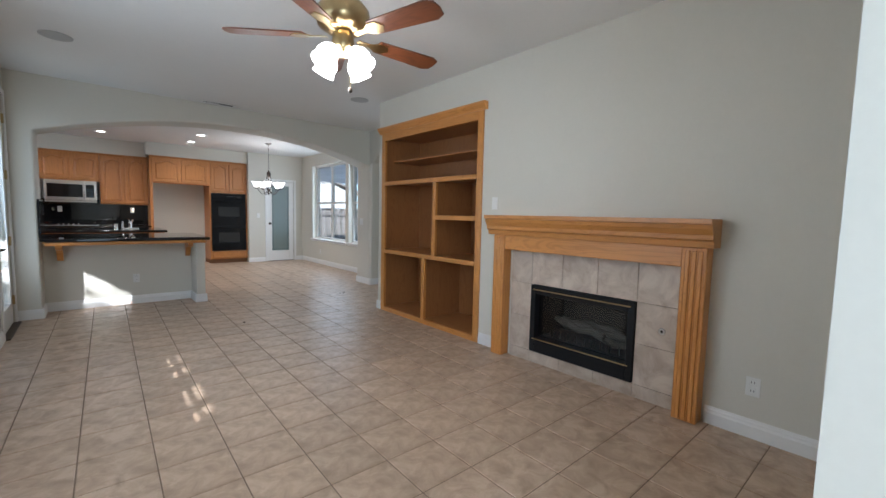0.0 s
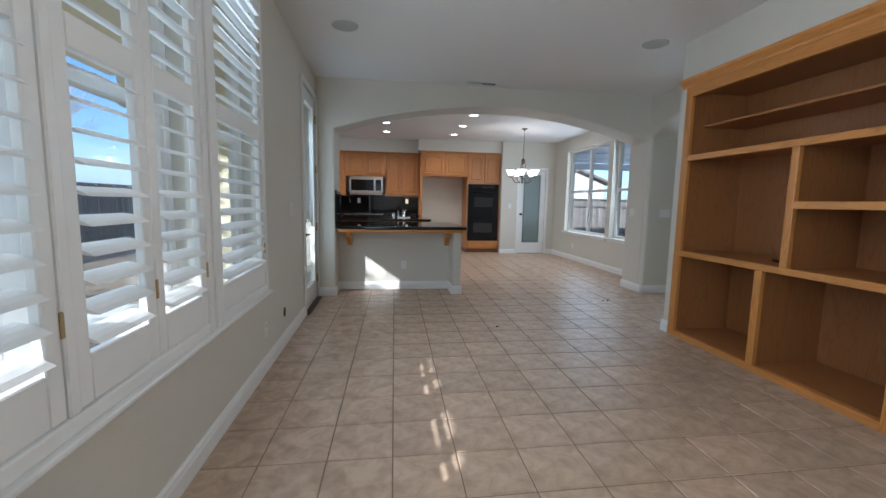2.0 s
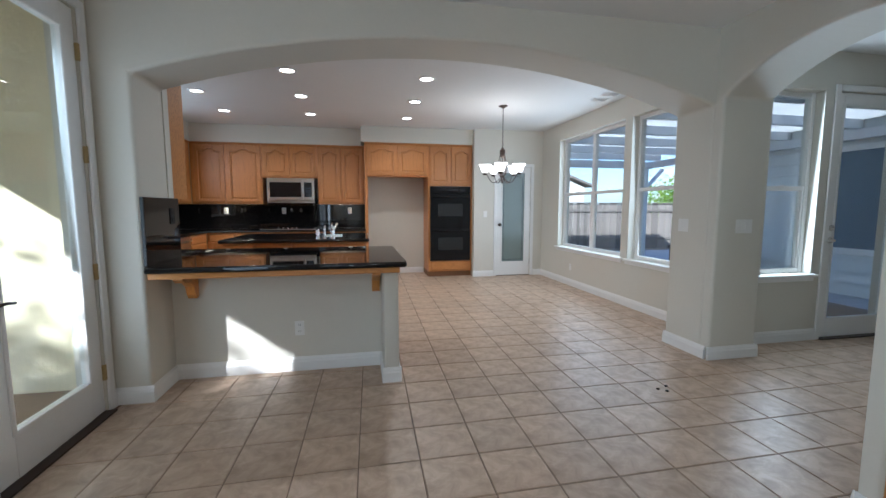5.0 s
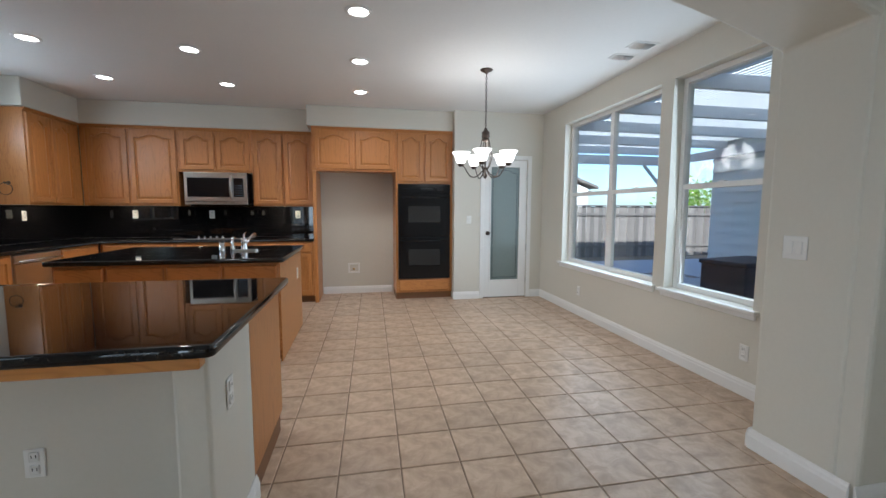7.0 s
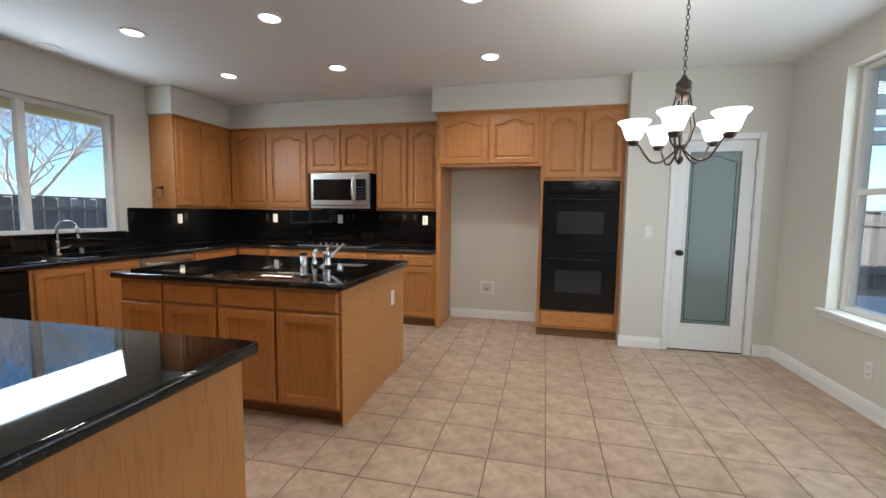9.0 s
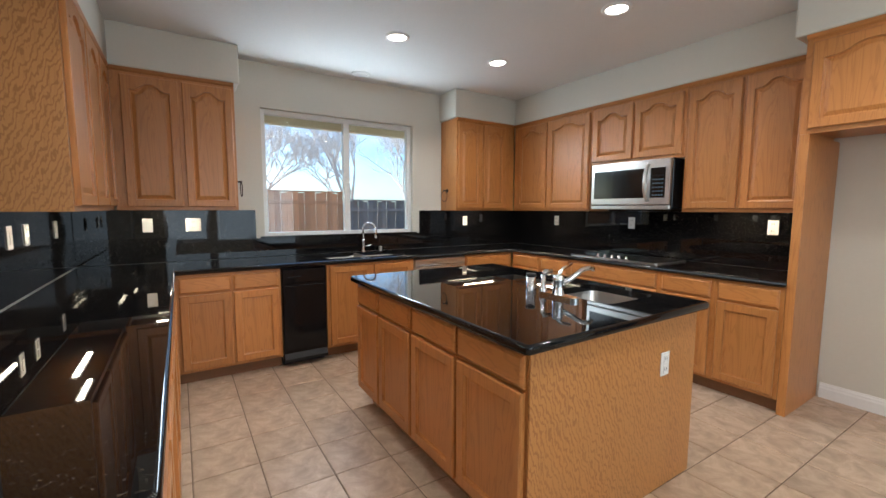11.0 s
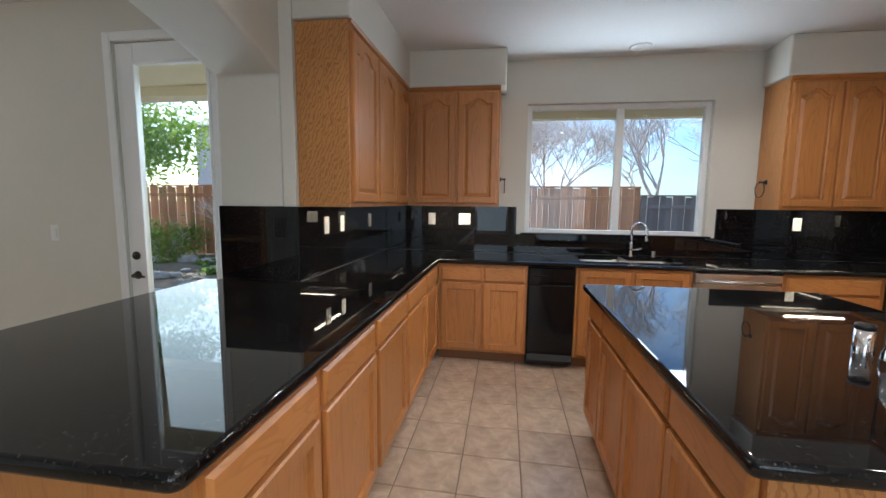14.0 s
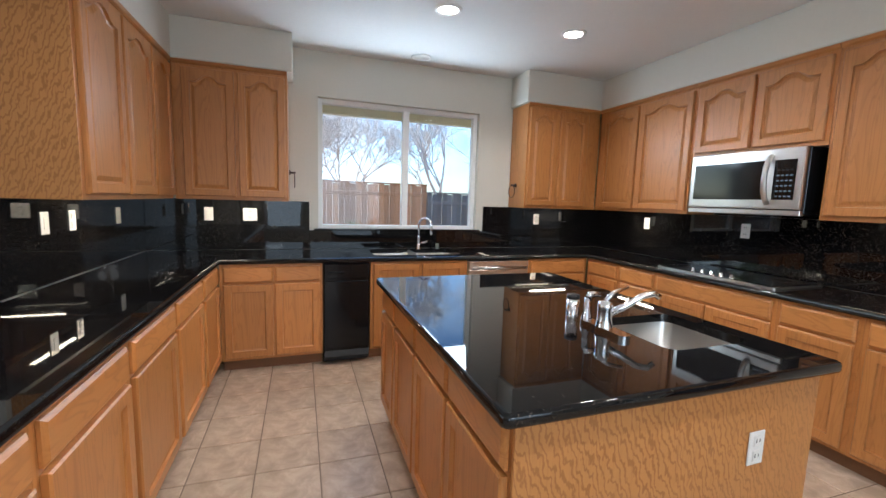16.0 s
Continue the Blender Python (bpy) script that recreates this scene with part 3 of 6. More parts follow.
def shutter_panel(th, y0, y1, z0, z1, mid, x, tilt):
    """One hinged leaf with stiles, rails and tilted louvres."""
    b = Build()
    s, t = 0.055, 0.015
    b.box(x - t, x + t, y0, y0 + s, z0, z1, SHUT, 0.004)
    b.box(x - t, x + t, y1 - s, y1, z0, z1, SHUT, 0.004)
    b.box(x - t, x + t, y0 + s, y1 - s, z0, z0 + 0.14, SHUT, 0.004)
    b.box(x - t, x + t, y0 + s, y1 - s, z1 - 0.10, z1, SHUT, 0.004)
    b.box(x - t, x + t, y0 + s, y1 - s, mid - 0.045, mid + 0.045, SHUT, 0.004)
    for z in (z0 + 0.25, z1 - 0.3):
        b.box(x + t, x + t + 0.006, y1 - 0.006, y1 + 0.008, z - 0.035, z + 0.035, BRASS, 0.002)
    leaf = b.part("shutter_leaf", th)
    w, pitch = 0.044, 0.0765
    for q0, q1 in ((z0 + 0.14, mid - 0.045), (mid + 0.045, z1 - 0.10)):
        n = int((q1 - q0) / pitch)
        step = (q1 - q0) / n
        for k in range(n):
            zc = q0 + (k + 0.5) * step
            key = round(y1 - y0, 3)
            if key not in LOUVRES:
                lb = Build()
                prof = [(-w, 0.0), (-w * 0.55, 0.0045), (0, 0.006), (w * 0.55, 0.0045), (w, 0.0), (w * 0.55, -0.0045), (0, -0.006), (-w * 0.55, -0.0045)]
                lb.prism([(p, q) for p, q in prof], 1, -key / 2 + s + 0.003, key / 2 - s - 0.003, SHUT)
                LOUVRES[key] = lb.mesh("louvre")
            lv = new("louvre", LOUVRES[key])
            lv.matrix_basis = pose(x, (y0 + y1) / 2, zc, 0, tilt, 0)
            lv.parent = leaf


LOUVRES = {}
for u0, u1, z0, z1, leaves, lab in ((2.00, 3.79, 0.60, 2.58, 4, "white plantation shutters with open louvres, four leaves"), (3.82, 4.70, 0.60, 2.58, 1, "white plantation shutter with open louvres, one leaf")):
    th = thing("plantation_shutter", lab, "shutter", group="window shutters")
    b = Build()
    f = 0.05
    b.box(XL + 0.001, XL + 0.045, u0, u0 + f, z0, z1, SHUT, 0.006)
    b.box(XL + 0.001, XL + 0.045, u1 - f, u1, z0, z1, SHUT, 0.006)
    b.box(XL + 0.001, XL + 0.045, u0 + f, u1 - f, z1 - f, z1, SHUT, 0.006)
    b.box(XL + 0.001, XL + 0.045, u0 + f, u1 - f, z0, z0 + f, SHUT, 0.006)
    b.box(XL + 0.001, XL + 0.065, u0 - 0.02, u1 + 0.02, z0 - 0.022, z0 - 0.001, SHUT, 0.006)
    if leaves == 4:
        b.box(XL + 0.001, XL + 0.044, (u0 + u1) / 2 - 0.02, (u0 + u1) / 2 + 0.02, z0 + f, z1 - f, SHUT, 0.005)
    b.part("surround", th)
    ya, yb = u0 + f + 0.003, u1 - f - 0.003
    for k in range(leaves):
        p0, p1 = ya + (yb - ya) * k / leaves, ya + (yb - ya) * (k + 1) / leaves
        if leaves == 4:
            p0 += 0.022 if k == 2 else 0.002
            p1 -= 0.022 if k == 1 else 0.002
        shutter_panel(th, p0, p1, z0 + f + 0.003, z1 - f - 0.003, 1.66, XL + 0.022, 19)


# doors
def glazed_door(name, label, axis, c, u0, u1, z1, thick, glass, hinge_high, knob_z, side, pane, bolt, metal, gh=None):
    """A white door with one long light, its casing and fittings; side points to the room."""
    th = thing(name, label, "door")
    th["kind"] = "structure"

    def bx(b, a0, a1, q0, q1, t0, t1, m, bev=0.003):
        p0, p1 = sorted((c + t0 * side, c + t1 * side))
        b.box(*((p0, p1, a0, a1) if axis == 0 else (a0, a1, p0, p1)), q0, q1, m, bev)
    b = Build()
    k, w = 0.018, 0.062
    for t0, t1 in ((0.0, k),):
        bx(b, u0 - w, u0 - 0.004, 0.0, z1 + w, t0 + 0.001, t1, TRIM, 0.005)
        bx(b, u1 + 0.004, u1 + w, 0.0, z1 + w, t0 + 0.001, t1, TRIM, 0.005)
        bx(b, u0 - 0.004, u1 + 0.004, z1 + 0.004, z1 + w, t0 + 0.001, t1, TRIM, 0.005)
    b.part("casing", th)
    g0, g1, gz0, gz1 = glass
    b = Build()
    t0, t1 = -thick - 0.012, -0.012
    bx(b, u0 + 0.003, g0, 0.012, z1 - 0.003, t0, t1, TRIM)
    bx(b, g1, u1 - 0.003, 0.012, z1 - 0.003, t0, t1, TRIM)
    bx(b, g0, g1, 0.012, gz0, t0, t1, TRIM, 0)
    bx(b, g0, g1, gz1, z1 - 0.003, t0, t1, TRIM, 0)
    for a0, a1, q0, q1 in ((g0 - 0.018, g0 + 0.006, gz0 - 0.018, gz1 + 0.018), (g1 - 0.006, g1 + 0.018, gz0 - 0.018, gz1 + 0.018), (g0 + 0.006, g1 - 0.006, gz0 - 0.018, gz0 + 0.006), (g0 + 0.006, g1 - 0.006, gz1 - 0.006, gz1 + 0.018)):
        bx(b, a0, a1, q0, q1, t1 - 0.004, t1 + 0.008, TRIM, 0.004)
    leaf = b.part("leaf", th)
    b = Build()
    mid = (t0 + t1) / 2
    bx(b, g0, g1, gz0, gz1, mid - 0.004, mid + 0.004, pane, 0)
    p = b.part("pane", th)
    p.visible_shadow = pane is not GLASS
    if pane is FROST:
        b = Build()
        i = 0.035
        for a0, a1, q0, q1 in ((g0 + i, g0 + i + 0.006, gz0 + i, gz1 - 0.10), (g1 - i - 0.006, g1 - i, gz0 + i, gz1 - 0.10), (g0 + i, g1 - i, gz0 + i, gz0 + i + 0.006)):
            bx(b, a0, a1, q0, q1, mid + 0.0045, mid + 0.006, BLACKM, 0)
        arc = []
        for j in range(13):
            u = g0 + i + (g1 - g0 - 2 * i) * j / 12
            arc.append((u, c + side * (mid + 0.005), gz1 - 0.10 + 0.055 * math.sin(math.pi * j / 12) ** 2))
        b.tube(arc, 0.003, BLACKM, 4)
        b.part("etched_line", th)
    b = Build()
    at = u0 + 0.06 if hinge_high else u1 - 0.06
    dirn = Matrix(((0, 0, side, 0), (1, 0, 0, 0), (0, 1, 0, 0), (0, 0, 0, 1))) if axis == 0 else Matrix(((-1, 0, 0, 0), (0, 0, side, 0), (0, 1, 0, 0), (0, 0, 0, 1)))

    def spot(u, z):
        q = (c + side * t1, u, z) if axis == 0 else (u, c + side * t1, z)
        return Matrix.Translation(q) @ dirn
    if bolt:
        b.lathe([(0, 0), (0.030, 0), (0.030, 0.008), (0.022, 0.014), (0, 0.014)], metal, spot(at, bolt), 16)
        b.lathe([(0, 0.012), (0.010, 0.012), (0.010, 0.03), (0, 0.03)], metal, spot(at, bolt), 10)
        b.lathe([(0, 0), (0.030, 0), (0.028, 0.008), (0.013, 0.012), (0.013, 0.045), (0, 0.045)], metal, spot(at, knob_z), 16)
        m4 = spot(at, knob_z)
        b.tube([m4 @ Vector((0, 0, 0.042)), m4 @ Vector((0.045, 0.004, 0.046)), m4 @ Vector((0.095, -0.004, 0.044))], 0.008, metal, 8)
    else:
        b.lathe([(0, 0), (0.030, 0), (0.028, 0.008), (0.012, 0.014), (0.012, 0.03), (0.026, 0.042), (0.028, 0.055), (0.018, 0.066), (0, 0.068)], metal, spot(at, knob_z), 16)
    b.part("handle", th)
    b = Build()
    hu = u1 + 0.001 if hinge_high else u0 - 0.001
    for z in (0.26, z1 * 0.37, z1 * 0.66, z1 - 0.24):
        bx(b, hu - 0.012, hu + 0.010, z - 0.05, z + 0.05, t1, t1 + 0.022, BRASS if gh is None else gh, 0.003)
    b.part("hinge", th)
    b = Build()
    bx(b, u0 - 0.01, u1 + 0.01, 0.0, 0.011, t0, 0.05 if bolt else t1, BRONZE, 0.002)
    b.part("threshold", th)
    return th


glazed_door("door_1", "white patio door with one long clear pane", 0, XL, DOOR[0], DOOR[1], DOOR[3], 0.045, (6.35, 6.90, 0.24, 2.30), True, 0.86, 1, GLASS, 1.0, BRONZE)
glazed_door("door_2", "white pantry door with frosted arched-border glass", 1, PY, 3.31, 3.98, 2.06, 0.04, (3.415, 3.865, 0.27, 1.96), True, 0.98, -1, FROST, 0, BRONZE, STEEL)
glazed_door("door_3", "white hall door with one long clear pane", 1, HY, 5.22, 6.12, 2.38, 0.045, (5.31, 6.02, 0.2, 2.25), True, 0.98, -1, GLASS, 1.1, STEEL)

# kitchen
def outline(w, h, inset, arch, n=14):
    """Points round a door's field: the foot, then along the top, arched if so wished."""
    x0, x1, z0, z1 = inset, w - inset, inset, h - inset
    pts = [(x0, z0), (x1, z0)]
    for k in range(n + 1):
        f = 1 - k / n
        u = abs(2 * f - 1)
        drop = 0.0
        if arch:
            q = max(0.0, min(1.0, (u - 0.12) / 0.62))
            drop = arch * (q * q * (3 - 2 * q))
        pts.append((x0 + (x1 - x0) * f, z1 - drop))
    return pts


DOORS = {}


def door_mesh(w, h, arch=0.0, m=None):
    """A framed door: bevelled edge, sunk border and raised field. The front looks along -y."""
    key = (round(w, 3), round(h, 3), arch)
    if key in DOORS:
        return DOORS[key]
    b, t = Build(), 0.023
    stile = 0.054
    rings = [(0.0, 0, 0.0), (0.0, 0, -t + 0.006), (0.006, 0, -t), (stile, arch, -t), (stile + 0.002, arch, -t + 0.013), (stile + 0.012, arch, -t + 0.017), (stile + (0.036 if arch else 0.018), arch, -t + (0.007 if arch else 0.016))]
    loops = []
    for inset, a, y in rings:
        loops.append([b.bm.verts.new((x, y, z)) for x, z in outline(w, h, inset, a)])
    fs = [b.bm.faces.new(loops[-1])]
    for p, q in zip(loops, loops[1:]):
        for k in range(len(p)):
            j = (k + 1) % len(p)
            fs.append(b.bm.faces.new((p[k], p[j], q[j], q[k])))
    b.paint(fs, CAB_V)
    DOORS[key] = b.mesh("door")
    return DOORS[key]


def drawer_mesh(w, h):
    key = (round(w, 3), round(h, 3), "drawer")
    if key not in DOORS:
        b, t = Build(), 0.02
        loops = [[b.bm.verts.new((x, y, z)) for x, z in ((i, i), (w - i, i), (w - i, h - i), (i, h - i))] for i, y in ((0, 0), (0, -t + 0.010), (0.004, -t + 0.006), (0.012, -t))]
        fs = [b.bm.faces.new(loops[-1])]
        for p, q in zip(loops, loops[1:]):
            for k in range(4):
                fs.append(b.bm.faces.new((p[k], p[(k + 1) % 4], q[(k + 1) % 4], q[k])))
        b.paint(fs, CAB_H)
        DOORS[key] = b.mesh("drawer_front")
    return DOORS[key]


def front(parent, mesh, name, x, z):
    o = new(name, mesh)
    o.parent = parent
    o.location = (x, -0.001, z)
    return o


def base_cabinet(m, w, depth, fronts, label, group, kick=True, hollow=False):
    """A floor unit in its own frame: x along, y into the wall, front at y = 0."""
    th = thing("base_cabinet", label, "cabinet", m, group)
    b = Build()
    if hollow:
        for a in ((0, w, 0, 0.018), (0, w, depth - 0.012, depth), (0, 0.018, 0.018, depth - 0.012), (w - 0.018, w, 0.018, depth - 0.012)):
            b.box(*a, 0.10, 0.872, CAB_V)
        b.box(0.018, w - 0.018, 0.018, depth - 0.012, 0.10, 0.118, CAB_V)
    else:
        b.box(0, w, 0, depth, 0.10, 0.872, CAB_V)
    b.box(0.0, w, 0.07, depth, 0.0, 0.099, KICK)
    b.part("body", th)
    for x0, x1, kind in fronts:
        g = 0.006
        if kind in ("both", "drawer", "false"):
            front(th, drawer_mesh(x1 - x0 - 2 * g, 0.125), "drawer_front", x0 + g, 0.728)
        if kind in ("both", "door", "false"):
            top = 0.712 if kind != "door" else 0.855
            front(th, door_mesh(x1 - x0 - 2 * g, top - 0.125, 0.0), "door", x0 + g, 0.125)
        if kind == "low":
            front(th, door_mesh(x1 - x0 - 2 * g, 0.587, 0.0), "door", x0 + g, 0.125)
        if kind == "drawers":
            for z, h in ((0.125, 0.28), (0.417, 0.295), (0.728, 0.125)):
                front(th, drawer_mesh(x1 - x0 - 2 * g, h), "drawer_front", x0 + g, z)
    return th


def wall_cabinet(m, w, depth, z0, z1, cuts, label, group, crown=True):
    th = thing("wall_cabinet", label, "cabinet", m, group)
    b = Build()
    b.box(0, w, 0, depth, z0 + 0.03, z1, CAB_V)
    b.box(0, w, 0, 0.02, z0, z0 + 0.03, CAB_H)
    b.box(0, 0.016, 0.02, depth, z0, z0 + 0.03, CAB_V)
    b.box(w - 0.016, w, 0.02, depth, z0, z0 + 0.03, CAB_V)
    b.part("body", th)
    if crown:
        b = Build()
        b.prism([(-0.024, z1 + 0.004), (-0.016, z1 - 0.014), (-0.003, z1 - 0.026), (-0.001, z1 - 0.026), (-0.001, z1 + 0.004)], 0, 0.001, w - 0.001, CAB_H)
        b.part("crown_moulding", th)
    for x0, x1 in cuts:
        g = 0.008
        h = z1 - z0 - 0.075
        front(th, door_mesh(x1 - x0 - 2 * g, h, min(0.05, h * 0.12)), "door", x0 + g, z0 + 0.028)
    return th


def along(x, y, turn):
    return pose(x, y, 0, 0, 0, turn)


UZ0, UZ1 = 1.365, 2.42
GB, GU, GI = "base cabinets", "wall cabinets", "island doors"
# peninsula run, fronts towards +y: local x runs towards -x
PF, PB = 8.272, KY0
for x1, x0, kind in ((1.05, 0.52, "both"), (0.52, -0.05, "both"), (-0.05, -0.64, "both"), (-0.64, -1.24, "both"), (-1.24, -1.76, "both")):
    base_cabinet(along(x1, PF, 180), x1 - x0 - 0.001, PF - PB - 0.012, [(0.02, x1 - x0 - 0.02, kind)], "honey oak base cabinet with one drawer and one door", GB)
# window run, fronts towards +x: local x runs towards +y
WF = -1.775
DEP = WF - KX - 0.012
base_cabinet(along(WF, 8.29, 90), 0.76, DEP, [(0.02, 0.385, "both"), (0.39, 0.745, "both")], "honey oak base cabinet with two drawers and two doors", GB)
base_cabinet(along(WF, 9.445, 90), 0.895, DEP, [(0.02, 0.44, "door"), (0.455, 0.875, "door")], "honey oak sink base cabinet with two doors", GB, hollow=True)
base_cabinet(along(WF, 10.985, 90), 0.69, DEP, [(0.02, 0.66, "both")], "honey oak corner base cabinet with a drawer", GB)
# back run, fronts towards -y
BF = 11.685
for x0, x1, fr in ((-1.76, -1.31, [(0.02, 0.43, "both")]), (-1.31, -0.90, [(0.02, 0.40, "drawers")]), (-0.90, 0.03, [(0.02, 0.91, "drawer"), (0.02, 0.46, "low"), (0.47, 0.91, "low")]), (0.03, 0.45, [(0.02, 0.40, "both")]), (0.45, 0.87, [(0.02, 0.40, "both")])):
    base_cabinet(along(x0, BF, 0), x1 - x0 - 0.001, KY1 - BF - 0.012, fr, "honey oak base cabinet below the cooktop wall", GB)

# compactor and dishwasher
th = thing("trash_compactor", "black trash compactor built into the base cabinets", "trash compactor")
b = Build()
b.box(KX + 0.05, WF + 0.012, 9.055, 9.437, 0.06, 0.868, BLACK, 0.006)
b.part("body", th)
b = Build()
b.box(WF + 0.013, WF + 0.026, 9.062, 9.430, 0.14, 0.72, BLACK, 0.005)
b.part("drawer_panel", th)
b = Build()
b.box(WF + 0.013, WF + 0.028, 9.062, 9.430, 0.74, 0.862, BLACK, 0.005)
b.box(WF + 0.029, WF + 0.033, 9.10, 9.22, 0.79, 0.80, BLACKM)
b.part("control_panel", th)
b = Build()
b.prism([(WF + 0.013, 0.062), (WF + 0.045, 0.05), (WF + 0.045, 0.075), (WF + 0.013, 0.12)], 1, 9.062, 9.430, BLACKM)
b.part("foot_pedal", th)
b = Build()
b.box(KX + 0.06, WF - 0.06, 9.06, 9.432, 0.0, 0.059, BLACKM)
b.part("plinth", th)
th = thing("dishwasher", "stainless steel dishwasher built in below the counter", "dishwasher")
b = Build()
b.box(KX + 0.05, WF + 0.002, 10.345, 10.980, 0.10, 0.868, STEEL, 0.004)
b.box(KX + 0.06, WF - 0.06, 10.35, 10.975, 0.0, 0.099, BLACKM)
b.part("body", th)
b = Build()
b.box(WF + 0.003, WF + 0.022, 10.35, 10.975, 0.12, 0.78, STEEL, 0.005)
b.part("door", th)
b = Build()
b.box(WF + 0.003, WF + 0.024, 10.35, 10.975, 0.79, 0.865, STEEL, 0.006)
b.tube([(WF + 0.05, 10.38, 0.80), (WF + 0.05, 10.945, 0.80)], 0.011, STEEL, 10)
for y in (10.42, 10.90):
    b.tube([(WF + 0.02, y, 0.80), (WF + 0.05, y, 0.80)], 0.007, STEEL, 8)
b.part("handle", th)


# granite
def slab(b, pts, z0, z1, r=0.012):
    """A slab from an outline in plan, with rounded upper and lower edges."""
    n = len(pts)
    area = sum(pts[k][0] * pts[(k + 1) % n][1] - pts[(k + 1) % n][0] * pts[k][1] for k in range(n))
    sgn = 1 if area > 0 else -1

    def inset(d):
        out = []
        for k in range(n):
            a, c, e = Vector(pts[k - 1]), Vector(pts[k]), Vector(pts[(k + 1) % n])
            d1, d2 = (c - a).normalized(), (e - c).normalized()
            n1, n2 = Vector((-d1.y, d1.x)) * sgn, Vector((-d2.y, d2.x)) * sgn
            bis = (n1 + n2)
            bis = bis / max(0.3, bis.dot(n1))
            out.append(c + bis * d)
        return out
    loops = []
    for d, z in ((r, z0), (r * 0.3, z0 + r * 0.3), (0, z0 + r), (0, z1 - r), (r * 0.3, z1 - r * 0.3), (r, z1)):
        loops.append([b.bm.verts.new((p.x, p.y, z)) for p in inset(d)])
    fs = [b.bm.faces.new(loops[0][::-1])]
    top = b.bm.faces.new(loops[-1])
    for p, q in zip(loops, loops[1:]):
        for k in range(n):
            fs.append(b.bm.faces.new((p[k], p[(k + 1) % n], q[(k + 1) % n], q[k])))
    b.paint(fs, GRANITE, True)
    b.paint([top], GRANITE)
    return b


def cut_hole(ob, x0, x1, y0, y1, z0, z1, r=0.05):
    """Cuts a rounded sink opening through a slab."""
    c = Build()
    pts = rounded(x0, x1, y0, y1, r)
    c.prism(pts, 2, z0, z1, GRANITE)
    cutter = new("sink_cutter", c.mesh("sink_cutter"))
    md = ob.modifiers.new("sink_hole", "BOOLEAN")
    md.object, md.operation, md.solver = cutter, "DIFFERENCE", "EXACT"
    bpy.context.view_layer.update()
    ev = ob.evaluated_get(bpy.context.evaluated_depsgraph_get())
    d = bpy.data.meshes.new_from_object(ev)
    ob.modifiers.clear()
    ob.data = d
    bpy.data.objects.remove(cutter)


def rounded(x0, x1, y0, y1, r, n=5):
    pts = []
    for cx, cy, a in ((x1 - r, y0 + r, -90), (x1 - r, y1 - r, 0), (x0 + r, y1 - r, 90), (x0 + r, y0 + r, 180)):
        for k in range(n + 1):
            t = radians(a + 90 * k / n)
            pts.append((cx + r * math.cos(t), cy + r * math.sin(t)))
    return pts


def chamfer_corner(cx, cy, a0, r=0.03, n=4):
    return [(cx + r * math.cos(radians(a0 + 90 * k / n)), cy + r * math.sin(radians(a0 + 90 * k / n))) for k in range(n + 1)]


CT0, CT1 = 0.875, 0.915
b = Build()
slab(b, [(AX0 + 0.004, KY0 - 0.0), (AX0 + 0.004, YA0 - 0.004), (-0.55, YA0 - 0.004), (-0.55, 7.02), *chamfer_corner(1.08, 7.05, -90), *chamfer_corner(1.08, 8.27, 0), (-1.74, 8.30), (-1.74, 11.65), (0.872, 11.65), (0.872, KY1 - 0.024), (KX + 0.024, KY1 - 0.024), (KX + 0.024, KY0 + 0.024), (AX0 + 0.004, KY0 + 0.024)], CT0, CT1)
top = tagged(b.part("kitchen_counter"), "polished black granite counter on the oak base cabinets", "counter")
cut_hole(top, -2.28, -1.88, 9.50, 10.32, 0.8, 1.0)
b = Build()
slab(b, [*chamfer_corner(0.865, 9.355, -90, 0.025), *chamfer_corner(0.865, 10.595, 0, 0.025), *chamfer_corner(-0.835, 10.595, 90, 0.025), *chamfer_corner(-0.835, 9.355, 180, 0.025)], CT0, CT1)

ISL = thing("kitchen_island", "honey oak kitchen island with black granite top and sink", "kitchen island")
itop = b.part("countertop", ISL, "polished black granite top with a sink opening")
cut_hole(itop, 0.255, 0.655, 10.11, 10.52, 0.8, 1.0)
b = Build()
IX0, IX1, IY0, IY1 = -0.82, 0.85, 9.385, 10.57
for a in ((IX0, IX1 - 0.013, IY0, IY0 + 0.018), (IX0, IX1 - 0.013, IY1 - 0.018, IY1), (IX0, IX0 + 0.018, IY0 + 0.018, IY1 - 0.018)):
    b.box(*a, 0.10, 0.8745, CAB_V)
b.box(IX0 + 0.018, IX1 - 0.013, IY0 + 0.018, IY1 - 0.018, 0.10, 0.118, CAB_V)
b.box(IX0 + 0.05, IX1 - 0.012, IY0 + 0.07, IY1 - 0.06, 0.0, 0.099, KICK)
b.box(IX1 - 0.012, IX1, IY0 + 0.001, IY1, 0.0, 0.8745, FLAME, 0.002)
b.part("body", ISL)
for x0, x1 in ((-0.82, -0.46), (-0.46, -0.03), (-0.03, 0.40), (0.40, 0.84)):
    for mesh, name, z in ((drawer_mesh(x1 - x0 - 0.022, 0.125), "drawer_front", 0.728), (door_mesh(x1 - x0 - 0.022, 0.587), "door", 0.125)):
        o = new(name, mesh)
        o.parent = ISL
        o.location = (x0 + 0.011, IY0 - 0.001, z)


